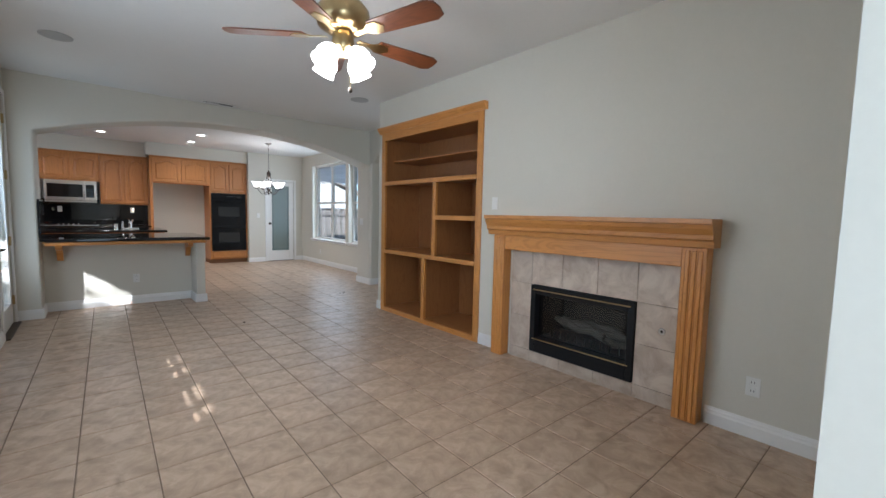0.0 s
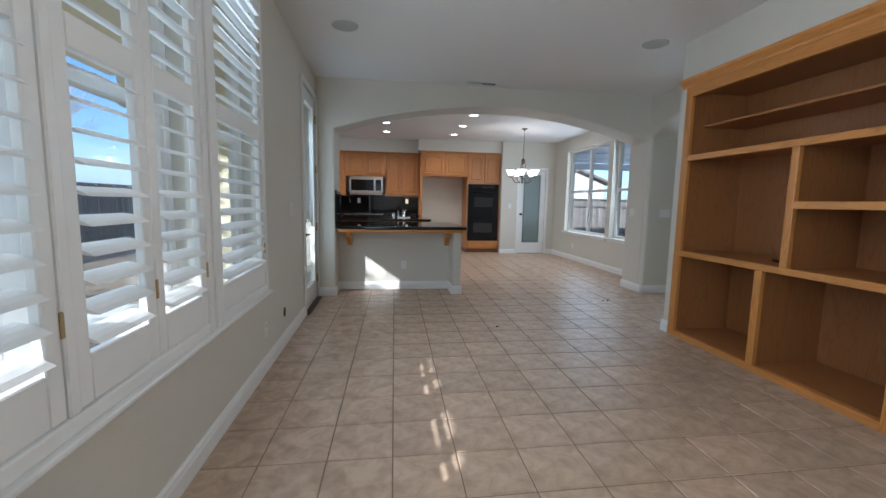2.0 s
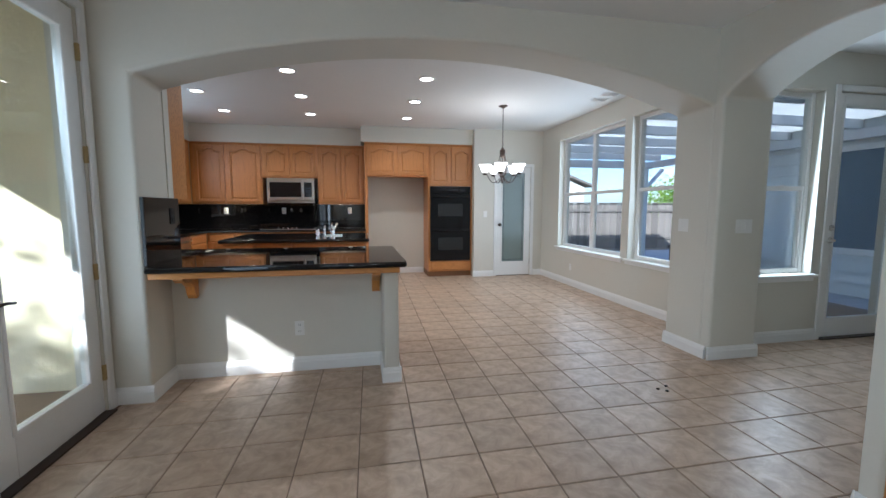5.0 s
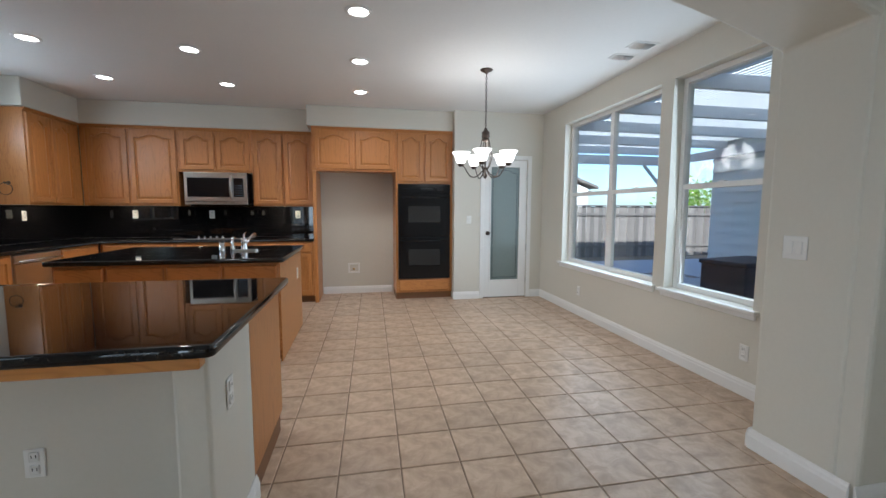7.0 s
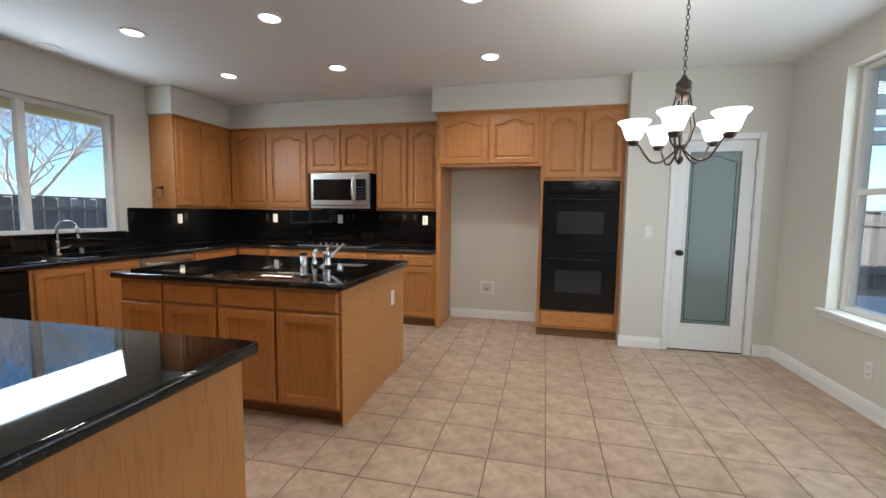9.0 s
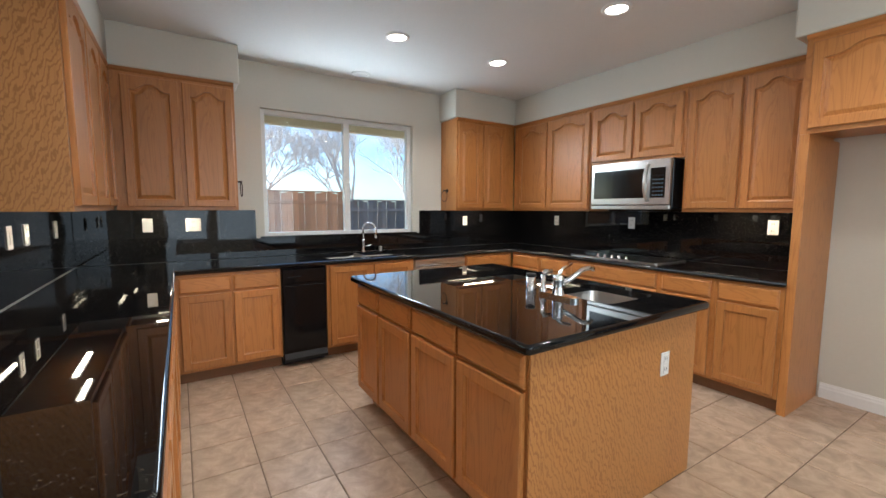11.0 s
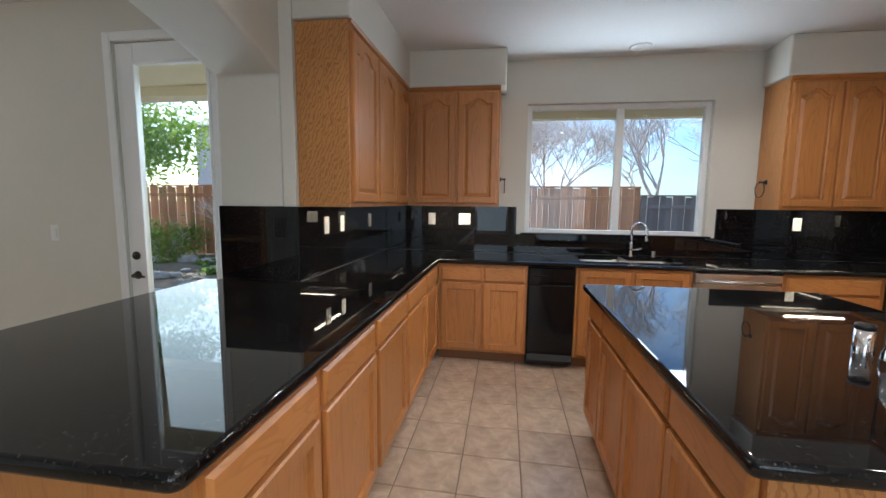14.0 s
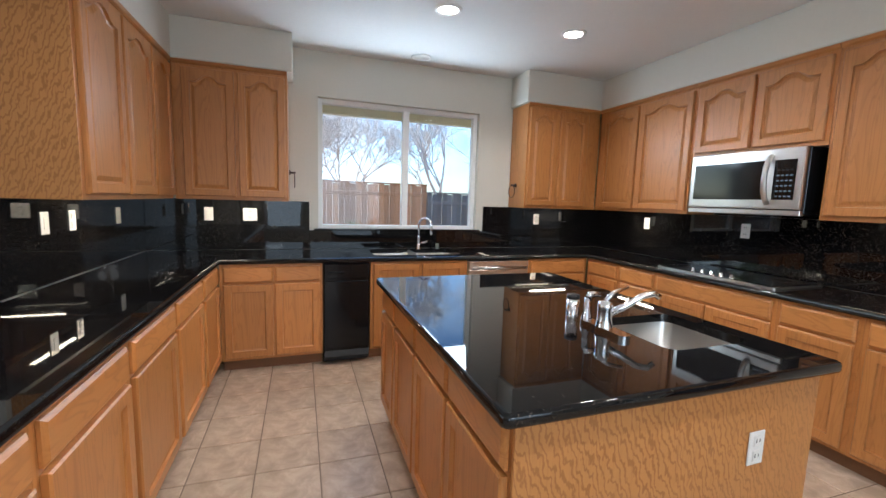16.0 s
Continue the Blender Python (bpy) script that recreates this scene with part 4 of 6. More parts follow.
def basin(b, x0, x1, y0, y1, z, depth):
    loops = []
    for d, r, q in ((-0.003, 0.055, z), (0.0, 0.05, z - 0.01), (0.015, 0.05, z - depth + 0.03), (0.05, 0.05, z - depth)):
        loops.append([b.bm.verts.new((x, y, q)) for x, y in rounded(x0 + d, x1 - d, y0 + d, y1 - d, r)])
    fs = [b.bm.faces.new(loops[-1])]
    for p, q in zip(loops, loops[1:]):
        for k in range(len(p)):
            fs.append(b.bm.faces.new((p[k], p[(k + 1) % len(p)], q[(k + 1) % len(q)], q[k])))
    b.paint(fs, STEEL, True)
    b.lathe([(0, 0.004), (0.03, 0.004), (0.042, 0.001), (0.042, 0)], CHROME, Matrix.Translation(((x0 + x1) / 2, (y0 + y1) / 2, z - depth + 0.001)), 16)


b = Build()
basin(b, 0.255, 0.655, 10.11, 10.52, 0.888, 0.19)
b.part("sink_bowl", ISL, "stainless steel undermount bowl")
th = thing("kitchen_sink", "double stainless steel sink set in the counter", "sink")
b = Build()
basin(b, -2.28, -1.88, 9.50, 9.895, 0.888, 0.2)
basin(b, -2.28, -1.88, 9.915, 10.32, 0.888, 0.2)
b.box(-2.285, -1.875, 9.893, 9.917, 0.87, 0.912, STEEL, 0.004)
b.part("bowl", th)
# island tap
th = thing("island_faucet", "chrome two-lever faucet with side spray on the island", "faucet")
b = Build()
FX, FY, FZ = 0.40, 10.03, CT1
b.prism(rounded(0.27, 0.53, 10.005, 10.06, 0.026), 2, FZ, FZ + 0.018, CHROME)
b.lathe([(0.034, 0), (0.030, 0.02), (0.028, 0.07), (0.031, 0.085), (0.026, 0.10), (0, 0.108)], CHROME, Matrix.Translation((FX, FY + 0.002, FZ + 0.018)))
b.part("body", th)
b = Build()
b.tube([(FX, FY, FZ + 0.06), (FX + 0.025, FY + 0.07, FZ + 0.10), (FX + 0.045, FY + 0.14, FZ + 0.145), (FX + 0.055, FY + 0.19, FZ + 0.155), (FX + 0.058, FY + 0.215, FZ + 0.14)], 0.015, CHROME, 12, 0.012)
b.part("spout", th)
b = Build()
b.tube([(FX, FY, FZ + 0.12), (FX - 0.01, FY + 0.045, FZ + 0.15), (FX - 0.012, FY + 0.12, FZ + 0.172)], 0.010, CHROME, 10, 0.008)
b.part("lever", th)
b = Build()
b.lathe([(0.022, 0), (0.020, 0.02), (0.014, 0.035), (0.013, 0.09), (0, 0.095)], CHROME, Matrix.Translation((0.295, FY, FZ + 0.018)), 16)
b.tube([(0.295, FY, FZ + 0.10), (0.296, FY + 0.01, FZ + 0.125), (0.303, FY + 0.055, FZ + 0.125)], 0.014, CHROME, 10, 0.012)
b.part("side_spray", th)
th = thing("soap_dispenser", "chrome and black air gap cap on the island", "cap")
b = Build()
b.lathe([(0.028, 0), (0.027, 0.085), (0, 0.085)], CHROME, Matrix.Translation((0.20, 10.03, CT1)), 20)
b.part("barrel", th)
b = Build()
b.lathe([(0.028, 0.0855), (0.029, 0.09), (0.027, 0.102), (0, 0.104)], BLACKM, Matrix.Translation((0.20, 10.03, CT1)), 20)
b.part("cap", th)
# sink tap
th = thing("sink_faucet", "chrome gooseneck faucet behind the window sink", "faucet")
b = Build()
TX, TY = -2.325, 10.02
b.lathe([(0.028, 0), (0.026, 0.012), (0.017, 0.02), (0.017, 0.10), (0.021, 0.105), (0.021, 0.125), (0.012, 0.135), (0, 0.135)], CHROME, Matrix.Translation((TX, TY, CT1)), 18)
b.part("body", th)
b = Build()
pts = [(TX, TY, CT1 + 0.12), (TX, TY, CT1 + 0.24)]
for k in range(1, 9):
    a = radians(180 - 20 * k)
    pts.append((TX + (0.075 + 0.075 * math.cos(a)) * 0.75, TY + (0.075 + 0.075 * math.cos(a)) * 0.66, CT1 + 0.24 + 0.075 * math.sin(a)))
b.tube(pts, 0.011, CHROME, 12)
b.tube([pts[-1], (pts[-1][0] + 0.004, pts[-1][1] + 0.004, CT1 + 0.155)], 0.015, CHROME, 12, 0.019)
b.part("spout", th)
b = Build()
b.tube([(TX, TY, CT1 + 0.06), (TX + 0.02, TY + 0.05, CT1 + 0.065), (TX + 0.03, TY + 0.09, CT1 + 0.08)], 0.009, CHROME, 10)
b.part("lever", th)
th = thing("sink_soap_pump", "short chrome soap pump beside the sink", "soap pump")
b = Build()
b.lathe([(0.020, 0), (0.018, 0.04), (0.019, 0.05), (0, 0.052)], STEEL, Matrix.Translation((-2.32, 10.22, CT1)), 16)
b.part("barrel", th)

# backsplash
b = Build()
s = 0.02
BZ = UZ0 - 0.001
BSLAB = CT1 + 0.001
b.box(KX + 0.001, KX + 0.022, KY0 + 0.023, 8.96, BSLAB, BZ, GRANITE, 0.002)
b.box(KX + 0.001, KX + 0.022, 8.96, 10.76, BSLAB, KW[2] - 0.004, GRANITE, 0.002)
b.box(KX + 0.001, KX + 0.022, 10.76, KY1 - 0.023, BSLAB, BZ, GRANITE, 0.002)
b.box(KX - 0.05, KX + 0.035, 9.0, 10.72, KW[2] - 0.003, KW[2] + 0.012, GRANITE, 0.003)
b.box(KX + 0.001, AX0 + 0.022, KY0 + 0.001, KY0 + 0.022, BSLAB, BZ, GRANITE, 0.002)
b.box(AX0 + 0.001, AX0 + 0.022, YA0 + 0.002, KY0 + 0.0005, BSLAB, BZ, GRANITE, 0.002)
b.box(KX + 0.001, 0.872, KY1 - 0.022, KY1 - 0.001, BSLAB, BZ, GRANITE, 0.002)
b.box(-0.90, 0.02, KY1 - 0.0219, KY1 - 0.0012, BZ + 0.001, 1.46, GRANITE)
setting(b, "trim_backsplash", "polished black granite backsplash", "backsplash")

# wall cabinets
th = wall_cabinet(along(AX0 - 0.03, 7.945, 180), 1.41, 0.32, UZ0, UZ1, [(0.02, 0.50), (0.51, 0.97), (0.98, 1.40)], "honey oak wall cabinet with three arched doors", GU)
b = Build()
b.box(-0.006, -0.0005, 0.0, 0.32, UZ0, UZ1, FLAME)
b.part("end_panel", th)
wall_cabinet(along(-2.066, 7.955, 90), 0.83, 0.33, UZ0, UZ1, [(0.06, 0.44), (0.45, 0.82)], "honey oak wall cabinet with two arched doors by the window", GU)
wall_cabinet(along(-2.066, 11.07, 90), 0.885, 0.33, UZ0, UZ1, [(0.01, 0.37), (0.38, 0.74)], "honey oak wall cabinet with two arched doors and towel ring side", GU)
for x0, x1, z0, cuts in ((-2.06, -0.91, UZ0, [(0.06, 0.55), (0.57, 1.14)]), (-0.908, 0.03, 1.83, [(0.02, 0.465), (0.475, 0.92)]), (0.032, 0.868, UZ0, [(0.015, 0.41), (0.42, 0.82)])):
    wall_cabinet(along(x0, 11.965, 0), x1 - x0 - 0.001, 0.32, z0, UZ1, cuts, "honey oak wall cabinet with two arched doors", GU)
# fridge recess and oven tower
TF = 11.69
th = wall_cabinet(along(0.87, TF, 0), 1.15, 0.60, 1.86, 2.455, [(0.03, 0.575), (0.585, 1.13)], "honey oak cabinet with arched doors above the refrigerator space", GU)
b = Build()
b.box(0.0, 0.05, 0.001, 0.60, 0.0, 1.859, CAB_V, 0.002)
b.part("side_panel", th)
th = wall_cabinet(along(2.021, TF, 0), 0.835, 0.60, 1.70, 2.455, [(0.02, 0.41), (0.42, 0.815)], "tall honey oak oven cabinet with arched doors on top", "tall cabinets")
th.name = "oven_cabinet"
b = Build()
b.box(0.0, 0.03, 0.0, 0.60, 0.10, 1.699, CAB_V)
b.box(0.80, 0.835, 0.0, 0.60, 0.10, 1.699, CAB_V)
b.box(0.031, 0.799, 0.0, 0.60, 0.10, 0.30, CAB_V)
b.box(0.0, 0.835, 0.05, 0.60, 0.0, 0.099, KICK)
b.part("frame", th)
front(th, drawer_mesh(0.75, 0.165), "drawer_front", 0.042, 0.125)
ov = thing("double_oven", "black double wall oven with two glass doors", "oven", along(2.021, TF, 0))
b = Build()
b.box(0.034, 0.796, 0.0, 0.55, 0.303, 1.697, BLACK, 0.003)
b.part("body", ov)
b = Build()
b.box(0.032, 0.798, -0.025, -0.001, 1.565, 1.695, BLACK, 0.005)
for k in range(7):
    b.box(0.12 + 0.03 * k, 0.138 + 0.03 * k, -0.027, -0.0255, 1.62, 1.634, BLACKM)
b.box(0.36, 0.56, -0.0275, -0.0255, 1.61, 1.645, OVENGLASS)
b.box(0.60, 0.69, -0.0275, -0.0255, 1.60, 1.64, OVENGLASS)
b.part("control_panel", ov)
for z0, z1 in ((0.94, 1.555), (0.308, 0.925)):
    b = Build()
    b.box(0.032, 0.798, -0.03, -0.001, z0, z1, BLACK, 0.006)
    b.box(0.18, 0.65, -0.0325, -0.0305, z0 + 0.20, z1 - 0.18, OVENGLASS, 0.0)
    b.part("door", ov)
    b = Build()
    b.tube([(0.08, -0.065, z1 - 0.055), (0.75, -0.065, z1 - 0.055)], 0.012, BLACK, 10)
    for x in (0.11, 0.72):
        b.tube([(x, -0.03, z1 - 0.055), (x, -0.065, z1 - 0.055)], 0.009, BLACK, 8)
    b.part("handle", ov)
# microwave
mw = thing("microwave", "stainless over-range microwave with black glass door", "microwave", along(-0.82, 11.87, 0))
b = Build()
b.box(0.0, 0.80, 0.03, 0.42, 1.40, 1.825, BLACK, 0.004)
b.part("body", mw)
b = Build()
b.box(0.003, 0.797, -0.012, 0.029, 1.425, 1.824, STEEL, 0.010)
b.box(0.045, 0.575, -0.0145, -0.0125, 1.487, 1.748, BLACK, 0.0)
b.part("door", mw)
b = Build()
b.box(0.625, 0.755, -0.0145, -0.0125, 1.487, 1.748, BLACK)
for r in range(6):
    for c in range(4):
        b.box(0.645 + 0.026 * c, 0.661 + 0.026 * c, -0.016, -0.0146, 1.505 + 0.034 * r, 1.515 + 0.034 * r, SHADEGLASS if r < 5 else OVENGLASS)
b.part("control_panel", mw)
b = Build()
b.tube([(0.602, -0.014, 1.462), (0.601, -0.040, 1.49), (0.600, -0.060, 1.55), (0.600, -0.066, 1.62), (0.600, -0.060, 1.69), (0.601, -0.040, 1.75), (0.602, -0.014, 1.778)], 0.017, STEEL, 12)
b.part("handle", mw)
b = Build()
b.box(0.003, 0.797, -0.004, 0.0295, 1.385, 1.421, STEEL, 0.004)
b.box(0.02, 0.78, 0.03, 0.40, 1.386, 1.3995, BLACKM)
b.part("vent_grille", mw)
# cooktop
ck = thing("glass_cooktop", "black glass cooktop with a steel rim and chrome knobs", "cooktop", along(-0.94, 11.72, 0))
b = Build()
b.prism(rounded(0.0, 0.92, 0.0, 0.50, 0.03), 2, CT1 + 0.0005, CT1 + 0.012, STEEL)
b.prism(rounded(0.02, 0.90, 0.015, 0.485, 0.02), 2, CT1 + 0.012, CT1 + 0.015, BLACK)
b.part("hob_plate", ck)
for x, y, r in ((0.17, 0.15, 0.075), (0.17, 0.37, 0.095), (0.46, 0.33, 0.11), (0.75, 0.15, 0.075), (0.75, 0.37, 0.095)):
    b = Build()
    b.lathe([(r - 0.004, 0), (r - 0.004, 0.0006), (r, 0.0006), (r, 0)], OVENGLASS, Matrix.Translation((x, y, CT1 + 0.0151)), 32)
    b.part("heating_zone", ck)
for k in range(5):
    b = Build()
    b.lathe([(0.019, 0), (0.019, 0.006), (0.014, 0.008), (0.013, 0.026), (0, 0.028)], CHROME, Matrix.Translation((0.31 + 0.075 * k, 0.045, CT1 + 0.0151)), 14)
    b.part("knob", ck)

# under-cabinet strips
for x0, x1, y0, y1 in ((-1.55, -1.10, 7.80, 7.825), (-1.0, -0.72, 7.88, 7.90), (-2.22, -2.20, 8.15, 8.60), (-2.22, -2.20, 11.3, 11.75), (0.2, 0.7, 12.1, 12.12), (-1.75, -1.3, 12.1, 12.12)):
    th = thing("under_cabinet_light", "slim lit strip light under a wall cabinet", "strip light", group="under-cabinet lights")
    b = Build()
    b.box(x0 - 0.01, x1 + 0.01, y0 - 0.01, y1 + 0.01, UZ0 + 0.026, UZ0 + 0.029, TRIM)
    b.part("housing", th)
    b = Build()
    b.box(x0, x1, y0, y1, UZ0 + 0.022, UZ0 + 0.0259, STRIP)
    b.part("tube", th)
# towel rings
for at, d in (((-2.25, 11.066, 1.60), -1), ((-2.25, 8.79, 1.62), 1)):
    th = thing("towel_ring", "dark bronze towel ring on a cabinet side", "towel ring", group="towel rings")
    b = Build()
    b.lathe([(0, 0), (0.022, 0), (0.018, 0.01), (0.009, 0.014), (0.009, 0.045), (0.013, 0.05), (0, 0.055)], BRONZE, Matrix.Translation(at) @ pose(0, 0, 0, 90 if d < 0 else -90), 14)
    b.part("post", th)
    b = Build()
    ring = [(at[0] + 0.065 * math.sin(2 * math.pi * k / 24), at[1] + d * 0.045, at[2] - 0.065 + 0.065 * math.cos(2 * math.pi * k / 24)) for k in range(25)]
    b.tube(ring, 0.004, BRONZE, 6, caps=False)
    b.part("ring", th)
# bar support board and corbels
b = Build()
b.box(-0.545, 1.06, 7.045, 7.095, 0.835, 0.874, OAK_X, 0.004)
b.box(AX0 + 0.03, 0.94, 7.096, 7.487, 0.862, 0.874, OAK_X)
tagged(b.part("bar_apron"), "golden oak board under the bar counter edge", "trim board")
for x in (-0.44, 0.90):
    b = Build()
    pts = [(7.486, 0.860), (7.486, 0.64), (7.45, 0.625), (7.42, 0.66), (7.40, 0.72), (7.34, 0.76), (7.25, 0.775), (7.21, 0.80), (7.20, 0.860)]
    b.prism(pts, 0, x - 0.03, x + 0.03, OAK_V)
    tagged(b.part("corbel"), "golden oak curved corbel supporting the bar counter", "corbel", "bar corbels")

# living room
bk = thing("built_in_bookcase", "golden oak built-in bookcase with empty open shelves", "bookcase")
X0 = XR - 0.018
b = Build()
b.box(X0, XR + 0.02, BK0, BK0 + 0.075, 0.0, BKT, OAK_V, 0.004)
b.box(X0, XR + 0.02, BK1 - 0.075, BK1, 0.0, BKT, OAK_V, 0.004)
for z0, z1 in ((0.0, 0.055), (0.775, 0.825), (1.655, 1.705), (2.23, BKT)):
    b.box(X0, XR + 0.02, BK0 + 0.075, BK1 - 0.075, z0, z1, OAK_Y, 0.003)
b.box(X0, XR + 0.02, 4.36, 4.42, 0.055, 0.775, OAK_V, 0.003)
b.box(X0, XR + 0.02, 4.18, 4.235, 0.825, 1.655, OAK_V, 0.003)
b.box(X0, XR + 0.02, BK0 + 0.075, 4.18, 1.235, 1.285, OAK_Y, 0.003)
b.part("face_frame", bk)
# carcass and shelves in the oak with recess shade in its colour
b = Build()
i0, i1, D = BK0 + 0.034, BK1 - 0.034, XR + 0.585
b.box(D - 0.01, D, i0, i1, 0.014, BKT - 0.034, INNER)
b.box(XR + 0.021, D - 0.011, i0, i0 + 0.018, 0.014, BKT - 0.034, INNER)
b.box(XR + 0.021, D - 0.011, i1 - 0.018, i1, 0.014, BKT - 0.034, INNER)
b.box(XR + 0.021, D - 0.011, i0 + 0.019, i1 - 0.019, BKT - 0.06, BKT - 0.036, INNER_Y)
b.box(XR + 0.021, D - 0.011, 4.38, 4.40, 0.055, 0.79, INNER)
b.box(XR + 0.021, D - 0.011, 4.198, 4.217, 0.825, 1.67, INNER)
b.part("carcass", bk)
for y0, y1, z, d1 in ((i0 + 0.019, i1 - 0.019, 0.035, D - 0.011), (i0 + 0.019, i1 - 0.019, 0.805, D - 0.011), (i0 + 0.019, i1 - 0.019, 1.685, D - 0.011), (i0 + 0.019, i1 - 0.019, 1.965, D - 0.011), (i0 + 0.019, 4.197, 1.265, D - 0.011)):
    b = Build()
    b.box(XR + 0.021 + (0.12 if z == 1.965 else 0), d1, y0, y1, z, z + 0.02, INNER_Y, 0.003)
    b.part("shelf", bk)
b = Build()
b.prism([(XR - 0.002, BKT - 0.012), (X0 - 0.006, BKT - 0.012), (X0 - 0.010, BKT + 0.004), (X0 - 0.030, BKT + 0.026), (X0 - 0.042, BKT + 0.042), (X0 - 0.046, BKT + 0.062), (XR - 0.002, BKT + 0.062)], 1, BK0 - 0.045, BK1 + 0.045, OAK_Y)
b.part("crown_moulding", bk)
b = Build()
b.tube([(XR + 0.10, 4.30, 0.845), (XR + 0.11, 4.40, 0.848), (XR + 0.17, 4.45, 0.845)], 0.010, BRONZE, 8)
tagged(b.part("cable_remnant"), "short dark cable end lying on a shelf", "cable")

fp = thing("fireplace", "gas fireplace with golden oak mantel and mottled tile", "fireplace")
b = Build()
for y0, y1 in ((1.455, 1.60), (3.075, 3.20)):
    b.box(XR - 0.11, XR - 0.001, y0, y1, 0.0, 1.12, OAK_V, 0.005)
    for k in range(3):
        yy = y0 + (y1 - y0) * (0.25 + 0.25 * k)
        b.box(XR - 0.116, XR - 0.1105, yy - 0.014, yy + 0.014, 0.01, 1.10, OAK_V, 0.005)
b.part("post", fp)
b = Build()
b.box(XR - 0.10, XR - 0.001, 1.601, 3.074, 0.99, 1.12, OAK_Y, 0.004)
b.part("header", fp)
b = Build()
mp = [(XR - 0.001, 1.121), (XR - 0.125, 1.121), (XR - 0.13, 1.16), (XR - 0.15, 1.172), (XR - 0.152, 1.20), (XR - 0.175, 1.235), (XR - 0.18, 1.262), (XR - 0.195, 1.268), (XR - 0.195, 1.298), (XR - 0.001, 1.298)]
b.prism(mp, 1, 1.42, 3.255, OAK_Y)
b.part("mantel_shelf", fp)
SX = XR - 0.016
cols_y = [1.601, 1.90, 2.205, 2.515, 2.82, 3.049]


def surround_tile(y0, y1, z0, z1):
    b = Build()
    b.box(SX, XR - 0.004, y0 + 0.0015, y1 - 0.0015, z0 + 0.0015, z1 - 0.0015, SURROUND, 0.002)
    b.part("tile", fp)


for y0, y1 in zip(cols_y, cols_y[1:]):
    surround_tile(y0, y1, 0.70, 0.99)
for y0, y1 in ((1.601, 1.90), (2.82, 3.049)):
    for z0, z1 in ((0.0, 0.10), (0.10, 0.40), (0.40, 0.70)):
        surround_tile(y0, y1, z0, z1)
for y0, y1 in ((1.90, 2.205), (2.205, 2.515), (2.515, 2.82)):
    surround_tile(y0, y1, 0.0, 0.10)
b = Build()
b.box(XR - 0.004, XR - 0.001, 1.601, 1.90, 0.0, 0.99, HEARTHGROUT)
b.box(XR - 0.004, XR - 0.001, 2.82, 3.049, 0.0, 0.99, HEARTHGROUT)
b.box(XR - 0.004, XR - 0.001, 1.90, 2.82, 0.70, 0.99, HEARTHGROUT)
b.box(XR - 0.004, XR - 0.001, 1.90, 2.82, 0.0, 0.10, HEARTHGROUT)
b.part("grout_bed", fp)
b = Build()
f0, f1, q0, q1 = FB[0] + 0.004, FB[1] - 0.004, 0.105, 0.695
xf = SX - 0.014
b.box(xf, SX + 0.06, f0, f0 + 0.05, q0, q1, BLACKM, 0.003)
b.box(xf, SX + 0.06, f1 - 0.05, f1, q0, q1, BLACKM, 0.003)
b.box(xf, SX + 0.06, f0 + 0.05, f1 - 0.05, q1 - 0.075, q1, BLACKM, 0.003)
b.box(xf, SX + 0.06, f0 + 0.05, f1 - 0.05, q0, q0 + 0.125, BLACKM, 0.003)
b.part("firebox_frame", fp)
b = Build()
b.box(xf - 0.006, xf - 0.0005, f0 + 0.03, f1 - 0.03, q1 - 0.042, q1 - 0.032, BRASS, 0.002)
b.box(xf - 0.006, xf - 0.0005, f0 + 0.03, f1 - 0.03, q0 + 0.112, q0 + 0.122, BRASS, 0.002)
b.part("brass_strip", fp)
b = Build()
b.box(XR + 0.03, XR + 0.034, f0 + 0.05, f1 - 0.05, q0 + 0.125, q1 - 0.075, GLASS)
b.part("glass_front", fp)
b = Build()
b.box(XR + 0.42, XR + 0.44, f0 + 0.05, f1 - 0.05, 0.11, 0.69, BLACKM)
b.box(XR + 0.05, XR + 0.42, f0 + 0.02, f0 + 0.05, 0.11, 0.69, BLACKM)
b.box(XR + 0.05, XR + 0.42, f1 - 0.05, f1 - 0.02, 0.11, 0.69, BLACKM)
b.box(XR + 0.05, XR + 0.42, f0 + 0.05, f1 - 0.05, 0.67, 0.69, BLACKM)
b.box(XR + 0.05, XR + 0.42, f0 + 0.05, f1 - 0.05, 0.11, 0.235, BLACKM)
b.part("firebox", fp)
rng = random.Random(4)
for k in range(6):
    b = Build()
    y, x, z = 2.08 + 0.10 * k, XR + 0.14 + 0.05 * (k % 3), 0.28 + 0.05 * (k % 2) + (0.07 if k in (2, 4) else 0)
    b.tube([(x, y - 0.16, z), (x + 0.03, y - 0.04, z + 0.025), (x + 0.02, y + 0.06, z + 0.01), (x + 0.05, y + 0.17, z + 0.035)], 0.035, LOG, 9, 0.028)
    b.part("ceramic_log", fp)
b = Build()
for k in range(9):
    b.box(XR + 0.10, XR + 0.11, 2.06 + 0.075 * k, 2.07 + 0.075 * k, 0.236, 0.30, BLACKM)
b.part("log_grate", fp)
b = Build()
b.lathe([(0.024, 0), (0.022, 0.006), (0.010, 0.008), (0.010, 0.003), (0, 0.003)], STEEL, Matrix.Translation((SX - 0.0005, 1.72, 0.525)) @ pose(0, 0, 0, 0, -90), 18)
b.lathe([(0.009, 0.0031), (0.009, 0.005), (0, 0.005)], BLACKM, Matrix.Translation((SX - 0.0005, 1.72, 0.525)) @ pose(0, 0, 0, 0, -90), 12)
b.part("gas_key_valve", fp)


